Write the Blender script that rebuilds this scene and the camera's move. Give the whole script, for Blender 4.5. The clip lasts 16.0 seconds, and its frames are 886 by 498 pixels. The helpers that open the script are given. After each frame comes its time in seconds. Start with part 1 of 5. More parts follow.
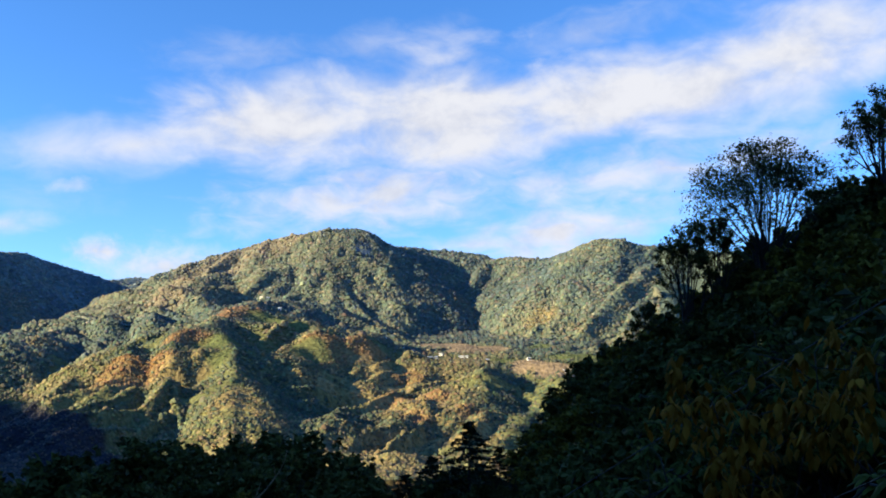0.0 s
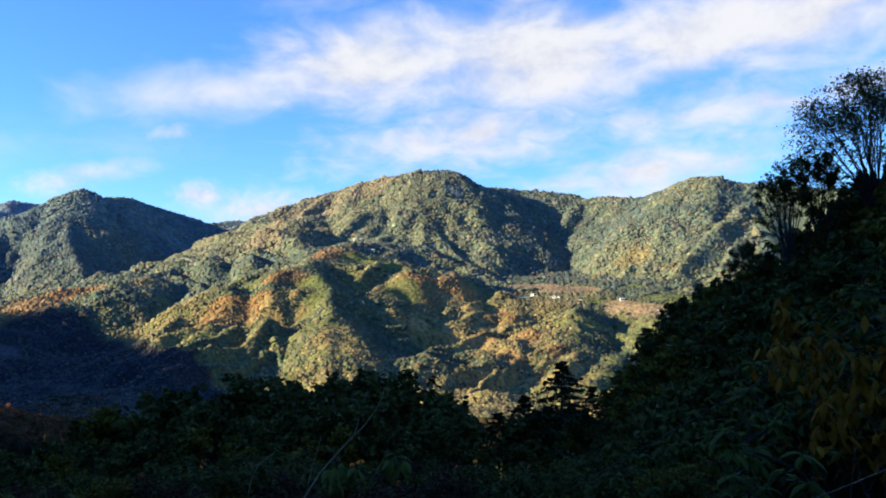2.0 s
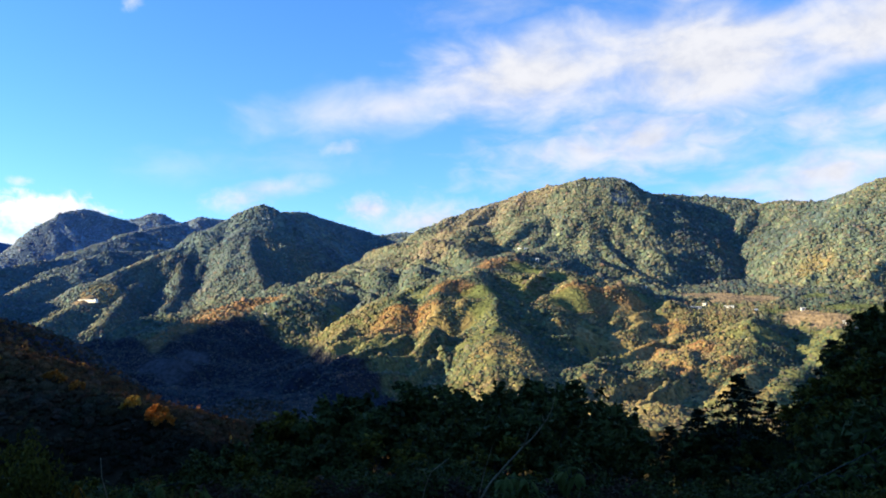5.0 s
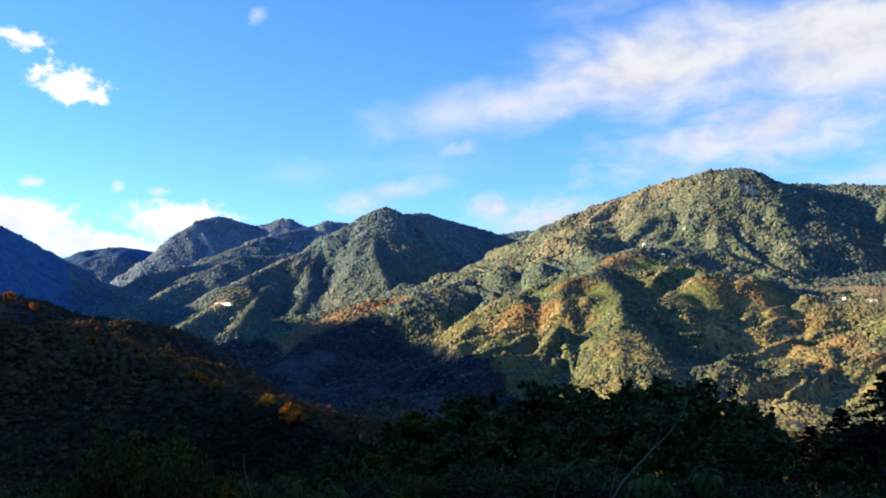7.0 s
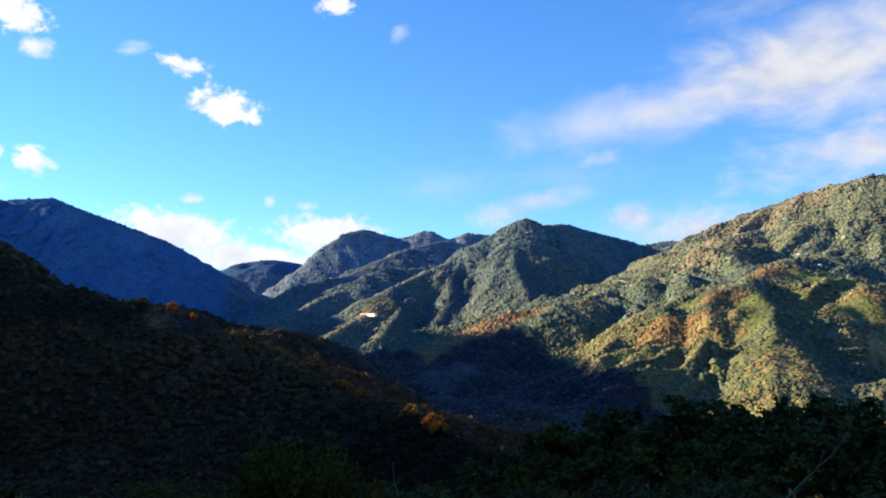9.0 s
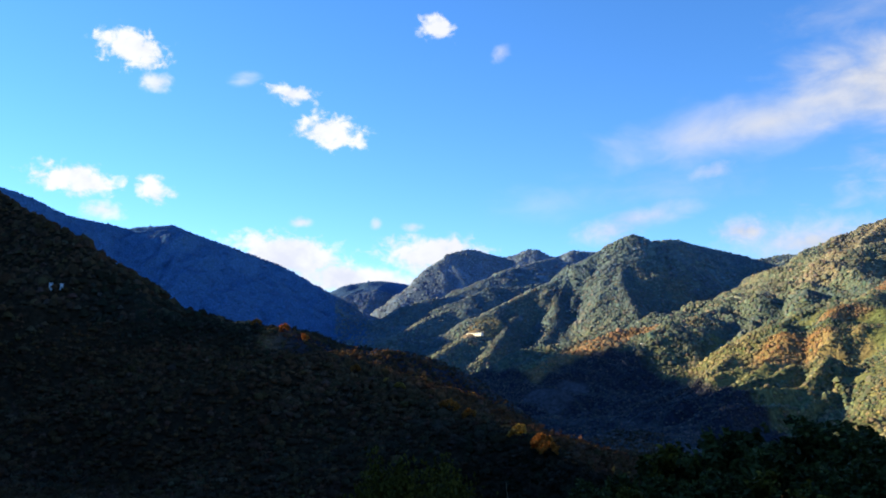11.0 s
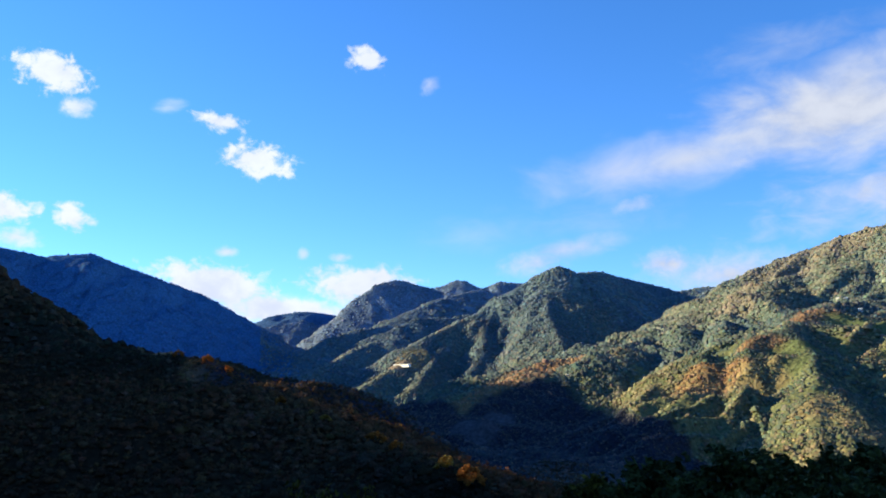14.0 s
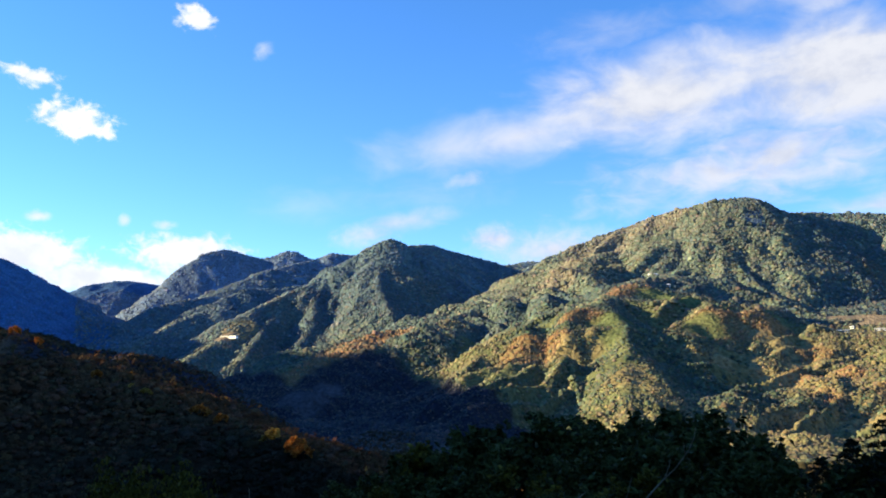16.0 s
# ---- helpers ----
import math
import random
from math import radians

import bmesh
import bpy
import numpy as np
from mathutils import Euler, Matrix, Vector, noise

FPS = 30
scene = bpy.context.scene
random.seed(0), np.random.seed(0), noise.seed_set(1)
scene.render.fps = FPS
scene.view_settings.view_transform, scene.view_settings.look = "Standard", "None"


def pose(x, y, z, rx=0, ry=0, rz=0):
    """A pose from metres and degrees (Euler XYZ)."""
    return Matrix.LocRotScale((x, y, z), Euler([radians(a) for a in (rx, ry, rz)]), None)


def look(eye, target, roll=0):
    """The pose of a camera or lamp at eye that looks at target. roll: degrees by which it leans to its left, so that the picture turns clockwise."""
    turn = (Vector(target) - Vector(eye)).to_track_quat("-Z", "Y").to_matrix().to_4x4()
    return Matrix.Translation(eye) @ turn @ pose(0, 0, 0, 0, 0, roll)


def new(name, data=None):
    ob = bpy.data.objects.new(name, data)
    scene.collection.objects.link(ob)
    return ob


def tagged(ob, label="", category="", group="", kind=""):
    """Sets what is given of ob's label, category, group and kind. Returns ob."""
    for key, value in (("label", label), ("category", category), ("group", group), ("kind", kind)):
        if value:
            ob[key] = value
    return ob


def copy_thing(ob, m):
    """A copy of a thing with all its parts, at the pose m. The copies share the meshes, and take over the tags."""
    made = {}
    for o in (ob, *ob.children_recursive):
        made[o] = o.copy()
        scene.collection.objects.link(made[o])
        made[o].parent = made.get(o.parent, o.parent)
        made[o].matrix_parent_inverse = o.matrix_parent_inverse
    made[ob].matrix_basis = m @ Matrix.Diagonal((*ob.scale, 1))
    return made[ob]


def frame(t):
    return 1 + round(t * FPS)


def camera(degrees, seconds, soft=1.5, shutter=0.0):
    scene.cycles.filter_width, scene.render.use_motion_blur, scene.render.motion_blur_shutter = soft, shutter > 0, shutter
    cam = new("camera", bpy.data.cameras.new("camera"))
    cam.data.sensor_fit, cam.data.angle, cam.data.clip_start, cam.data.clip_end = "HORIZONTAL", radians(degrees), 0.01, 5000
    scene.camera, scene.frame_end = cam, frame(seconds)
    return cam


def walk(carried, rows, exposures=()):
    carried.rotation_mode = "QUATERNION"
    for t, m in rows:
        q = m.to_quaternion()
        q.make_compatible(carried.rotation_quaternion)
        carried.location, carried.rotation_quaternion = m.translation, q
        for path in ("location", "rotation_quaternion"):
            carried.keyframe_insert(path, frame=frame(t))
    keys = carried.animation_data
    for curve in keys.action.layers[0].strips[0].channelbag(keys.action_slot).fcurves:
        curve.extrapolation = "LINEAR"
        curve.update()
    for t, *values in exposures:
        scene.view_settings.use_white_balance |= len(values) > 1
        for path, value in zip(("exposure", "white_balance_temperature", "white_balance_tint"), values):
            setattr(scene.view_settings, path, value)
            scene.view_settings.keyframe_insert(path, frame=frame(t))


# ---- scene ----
cam = camera(53.83, 16.0, soft=1.9)
# seconds, yaw, pitch, roll of a hand-held pan from one spot; the lens swings on an arm's length
ROWS = [
    (0, -0.00, 9.00, 0.23),
    (0.5, 1.18, 8.11, 0.11),
    (1, 2.67, 7.09, 0.00),
    (1.5, 4.15, 5.85, -0.15),
    (2, 5.97, 5.13, -0.01),
    (2.5, 7.99, 5.43, -0.10),
    (3, 10.24, 5.45, -0.25),
    (3.5, 11.68, 5.73, -0.34),
    (6, 20.84, 5.45, -0.32),
    (6.5, 22.85, 5.44, -0.22),
    (7, 24.81, 5.64, 0.19),
    (7.5, 27.35, 5.66, 0.26),
    (8, 29.76, 5.37, 0.02),
    (8.5, 31.68, 5.91, -0.24),
    (9, 33.99, 6.38, -0.45),
    (9.5, 36.22, 6.68, -0.22),
    (10, 38.52, 6.87, -0.26),
    (10.2, 39.35, 6.92, -0.26),
    (11.25, 41.05, 7.75, -0.20),
    (12.3, 39.75, 8.78, -0.12),
    (12.5, 39.39, 9.10, -0.09),
    (13, 38.59, 9.21, -0.02),
    (13.5, 37.24, 9.87, 0.13),
    (14, 36.23, 9.62, 0.13),
    (14.5, 33.98, 9.61, 0.26),
    (15, 31.18, 9.20, 0.43),
    (15.5, 28.44, 8.37, 0.37),
    (16, 25.19, 7.71, 0.54),
]
ARM, EYE = 0.4, 1.6
walk(cam, [(t, pose(-ARM * math.sin(radians(yaw)), ARM * math.cos(radians(yaw)) - ARM, EYE, 90 + pitch, roll, yaw)) for t, yaw, pitch, roll in ROWS],
     [(0, 1.95, 6500, 10), (2, 2.03, 6550, 10), (6, 2.02, 6550, 10), (8, 1.95, 6500, 10), (10, 1.86, 6450, 10), (12.5, 1.8, 6400, 10), (13, 1.78, 6150, 10), (13.5, 1.76, 6000, 10), (14, 1.77, 6000, 10), (14.5, 1.86, 6150, 10), (15, 1.92, 6250, 10), (16, 1.97, 6400, 10)])

# ---- world, sun, exposure ----
SUN_AZ, SUN_EL = 106.0, 17.5        # degrees to the left of the first view, degrees up


def sky_world():
    """Clear Nishita sky with banks of cloud by bearing and elevation."""
    world = bpy.data.worlds.new("sky")
    scene.world = world
    world.use_nodes = True
    nt = world.node_tree
    nt.nodes.clear()

    def node(kind, **kw):
        n = nt.nodes.new(kind)
        for k, val in kw.items():
            if k == "op":
                n.operation = val
        return n

    def put(sock, val):
        if isinstance(val, bpy.types.NodeSocket):
            nt.links.new(val, sock)
        else:
            sock.default_value = val

    def mathn(op, a, b=None, c=None, clamp=False):
        n = node("ShaderNodeMath", op=op)
        n.use_clamp = clamp
        put(n.inputs[0], a)
        if b is not None:
            put(n.inputs[1], b)
        if c is not None:
            put(n.inputs[2], c)
        return n.outputs[0]

    def ramp(val, lo, hi):
        n = node("ShaderNodeMapRange")
        n.interpolation_type = "SMOOTHSTEP"
        put(n.inputs[0], val)
        n.inputs[1].default_value, n.inputs[2].default_value = lo, hi
        return n.outputs[0]

    def mix(fac, a, b):
        n = node("ShaderNodeMix")
        n.data_type = "RGBA"
        put(n.inputs[0], fac)
        put(n.inputs[6], a)
        put(n.inputs[7], b)
        return n.outputs[2]

    co = node("ShaderNodeTexCoord").outputs["Generated"]
    sep = node("ShaderNodeSeparateXYZ")
    nt.links.new(co, sep.inputs[0])
    az = mathn("MULTIPLY", mathn("ARCTAN2", mathn("MULTIPLY", sep.outputs[0], -1.0), sep.outputs[1]), 57.2958)
    el = mathn("MULTIPLY", mathn("ARCSINE", sep.outputs[2]), 57.2958)
    comb = node("ShaderNodeCombineXYZ")
    put(comb.inputs[0], az)
    put(comb.inputs[1], el)
    flat = comb.outputs[0]

    def noise_at(scale, stretch, turn, detail=6.0, rough=0.55, warp=0.0, seed=0.0):
        m = node("ShaderNodeMapping")
        m.inputs["Scale"].default_value = (scale / stretch, scale, 1)
        m.inputs["Rotation"].default_value = (0, 0, radians(turn))
        m.inputs["Location"].default_value = (seed, seed * 1.7, seed)
        nt.links.new(flat, m.inputs["Vector"])
        n = node("ShaderNodeTexNoise")
        n.inputs["Scale"].default_value = 1.0
        n.inputs["Detail"].default_value = detail
        n.inputs["Roughness"].default_value = rough
        n.inputs["Distortion"].default_value = warp
        nt.links.new(m.outputs[0], n.inputs["Vector"])
        return n.outputs[0]

    puffs = noise_at(1.25, 1.25, 8, 8.0, 0.60, 0.35, 3.0)
    streaks = noise_at(0.34, 1.9, 12, 5.0, 0.52, 0.3, 11.0)
    wisps = noise_at(0.75, 2.2, 14, 5.0, 0.55, 0.4, 23.0)

    def bank(a, e, wa, we, turn, noise_out, rough, soft, dense=1.0):
        """One cloud: centre, half sizes and lean in degrees; rough breaks its edge."""
        m = node("ShaderNodeMapping")
        m.vector_type = "TEXTURE"
        m.inputs["Location"].default_value = (a, e, 0)
        m.inputs["Rotation"].default_value = (0, 0, radians(turn))
        m.inputs["Scale"].default_value = (wa, we, 1)
        nt.links.new(flat, m.inputs["Vector"])
        ln = node("ShaderNodeVectorMath", op="LENGTH")
        nt.links.new(m.outputs[0], ln.inputs[0])
        body = mathn("SUBTRACT", 1.0, ln.outputs["Value"])
        body = mathn("ADD", body, mathn("MULTIPLY", mathn("SUBTRACT", noise_out, 0.5), rough))
        return mathn("MULTIPLY", ramp(body, 0.0, soft), dense)

    banks = [
        # the long bank and the torn shreds under it
        (20.0, 14.9, 12, 3.0, -9, streaks, 1.6, 1.5, 1.0), (11, 16.9, 12, 4.4, -7, streaks, 1.6, 0.9, 1.0), (0, 17.4, 14, 5.8, -4, streaks, 1.6, 0.85, 1.0),
        (-11, 18.2, 13, 4.6, -6, streaks, 1.6, 0.9, 1.0), (-23, 20.0, 13, 5.4, -8, streaks, 1.6, 1.05, 1.0), (-17, 18.6, 11, 4.4, -8, streaks, 1.3, 0.9, 1.0), (-40, 22.0, 16, 6.0, -8, streaks, 1.5, 1.0, 1.0),
        (4.5, 12.4, 14, 3.2, -8, wisps, 1.5, 1.1, 0.95), (-11.5, 13.4, 13, 2.7, -9, wisps, 1.5, 1.2, 0.9), (-21, 14.6, 10, 2.4, -8, wisps, 1.6, 1.5, 0.85),
        (-7.5, 9.9, 12, 2.9, -9, wisps, 1.3, 1.1, 1.0), (23.6, 12.2, 2.6, 0.9, -8, puffs, 1.2, 1.4, 0.6), (14, 21.0, 7, 1.8, -8, wisps, 1.7, 1.8, 0.5), (3, 22.4, 8, 1.8, -4, wisps, 1.7, 1.8, 0.5),
        (-10, 22.6, 9, 1.8, -10, wisps, 1.7, 1.7, 0.5), (21.6, 8.3, 2.4, 1.3, 3, puffs, 1.0, 1.1, 1.0), (18.0, 7.5, 6.5, 2.2, -4, puffs, 1.0, 1.2, 0.95),
        (30.2, 8.6, 3.2, 1.2, -6, puffs, 1.2, 1.3, 0.85), (27.4, 9.6, 4.2, 1.1, -12, wisps, 1.3, 1.2, 0.8), (26.0, 11.2, 7.5, 1.6, -6, wisps, 1.7, 1.9, 0.4), (34, 10.6, 5.5, 1.8, -4, wisps, 1.7, 1.9, 0.3),
        # small white puffs
        (61.4, 19.3, 2.6, 1.4, 8, puffs, 2.3, 0.6, 1.0), (59.9, 17.4, 1.4, 0.8, 0, puffs, 1.5, 0.9, 0.9),
        (51.2, 17.4, 1.9, 0.75, 8, puffs, 2.2, 0.7, 1.0), (54.4, 18.0, 1.5, 0.6, -14, wisps, 1.9, 1.2, 0.5),
        (48.5, 15.1, 2.6, 1.3, 6, puffs, 2.3, 0.6, 1.0), (41.5, 21.9, 1.5, 1.0, 10, puffs, 2.2, 0.7, 1.0),
        (37.1, 20.2, 0.9, 0.7, -30, puffs, 1.5, 1.2, 0.6), (64.2, 11.1, 3.2, 1.1, 4, puffs, 2.0, 0.6, 1.0), (62.6, 9.4, 1.6, 0.8, 4, puffs, 1.3, 0.8, 0.9),
        (59.7, 10.9, 1.4, 1.0, 8, puffs, 2.2, 0.7, 1.0), (50.3, 9.2, 1.0, 0.45, 0, puffs, 1.2, 0.9, 0.85), (45.4, 9.2, 0.5, 0.5, 0, puffs, 1.2, 0.9, 0.7), (43.0, 9.0, 0.9, 0.4, 0, puffs, 1.2, 0.9, 0.7),
        (51.0, 7.0, 5.0, 1.7, 7, puffs, 1.5, 0.55, 1.0), (41.6, 7.2, 4.4, 1.6, 0, puffs, 1.5, 0.6, 1.0),
        (46.5, 5.4, 6.0, 1.4, 5, puffs, 0.9, 0.6, 1.0),
    ]
    total = None
    for b in banks:
        one = bank(*b)
        total = one if total is None else mathn("MAXIMUM", total, one)
    sky = node("ShaderNodeTexSky")
    sky.sky_type = "NISHITA"
    sky.sun_disc = False
    sky.sun_elevation, sky.sun_rotation = radians(SUN_EL), radians(-SUN_AZ)
    sky.altitude, sky.air_density, sky.dust_density, sky.ozone_density = 900, 1.0, 0.0, 3.0
    sat = node("ShaderNodeHueSaturation")
    sat.inputs["Saturation"].default_value = SKY_SAT
    sat.inputs["Value"].default_value = 1.0
    sat.inputs["Hue"].default_value = SKY_HUE
    nt.links.new(sky.outputs[0], sat.inputs["Color"])
    tinted = node("ShaderNodeVectorMath", op="MULTIPLY")
    nt.links.new(sat.outputs[0], tinted.inputs[0])
    tinted.inputs[1].default_value = SKY_TINT
    soft_shade = mathn("ADD", mathn("MULTIPLY", streaks, 0.7), mathn("MULTIPLY", puffs, 0.3))
    shade = mix(ramp(soft_shade, 0.33, 0.6), (*CLOUD_DIM, 1), (*CLOUD_LIT, 1))
    glow = node("ShaderNodeMapRange")
    put(glow.inputs[0], az)
    glow.inputs[1].default_value, glow.inputs[2].default_value = 30.0, 46.0
    glow.inputs[3].default_value, glow.inputs[4].default_value = 1.0, 1.3
    lit_clouds = node("ShaderNodeVectorMath", op="SCALE")
    nt.links.new(shade, lit_clouds.inputs[0])
    nt.links.new(glow.outputs[0], lit_clouds.inputs["Scale"])
    shade = lit_clouds.outputs[0]
    col = mix(total, tinted.outputs[0], shade)
    bg = node("ShaderNodeBackground")
    bg.inputs["Strength"].default_value = SKY_STRENGTH
    nt.links.new(col, bg.inputs["Color"])
    out = node("ShaderNodeOutputWorld")
    nt.links.new(bg.outputs[0], out.inputs[0])


SKY_STRENGTH, SKY_SAT, SKY_HUE = 0.080, 1.15, 0.50
SKY_TINT = (0.62, 0.785, 1.0)
CLOUD_LIT, CLOUD_DIM = (2.75, 2.8, 3.0), (2.15, 2.26, 2.62)
sky_world()

sun_data = bpy.data.lights.new("sun", "SUN")
sun_data.energy, sun_data.angle, sun_data.color = 3.6, radians(0.53), (1.0, 0.84, 0.47)
sun = new("sun", sun_data)
sun_way = Vector((-math.sin(radians(SUN_AZ)) * math.cos(radians(SUN_EL)), math.cos(radians(SUN_AZ)) * math.cos(radians(SUN_EL)), math.sin(radians(SUN_EL))))
sun.matrix_world = look(sun_way * 900, (0, 0, 0))

# ---- the lie of the land ----
rng = np.random.default_rng(7)
TABLE = rng.random((256, 256))


def value_noise(x, y):
    """Smooth noise between 0 and 1, one cell a unit."""
    xi, yi = np.floor(x).astype(int), np.floor(y).astype(int)
    u, w = x - xi, y - yi
    u, w = u * u * (3 - 2 * u), w * w * (3 - 2 * w)
    a, b = TABLE[xi & 255, yi & 255], TABLE[(xi + 1) & 255, yi & 255]
    c, d = TABLE[xi & 255, (yi + 1) & 255], TABLE[(xi + 1) & 255, (yi + 1) & 255]
    return (a * (1 - u) + b * u) * (1 - w) + (c * (1 - u) + d * u) * w


def fbm(x, y, octaves=4):
    total, amp, norm = 0, 1.0, 0.0
    for k in range(octaves):
        total = total + amp * value_noise(x * 2 ** k + 17 * k, y * 2 ** k + 31 * k)
        norm += amp
        amp *= 0.5
    return total / norm


def at(az, r, el):
    """A point by bearing (degrees, left positive), distance and elevation from the eye."""
    a = radians(az)
    return -r * math.sin(a), r * math.cos(a), EYE + r * math.tan(radians(el))


def smooth(lo, hi, x):
    t = np.clip((x - lo) / (hi - lo), 0, 1)
    return t * t * (3 - 2 * t)


CANOPY = 4.5       # height of the woods, metres
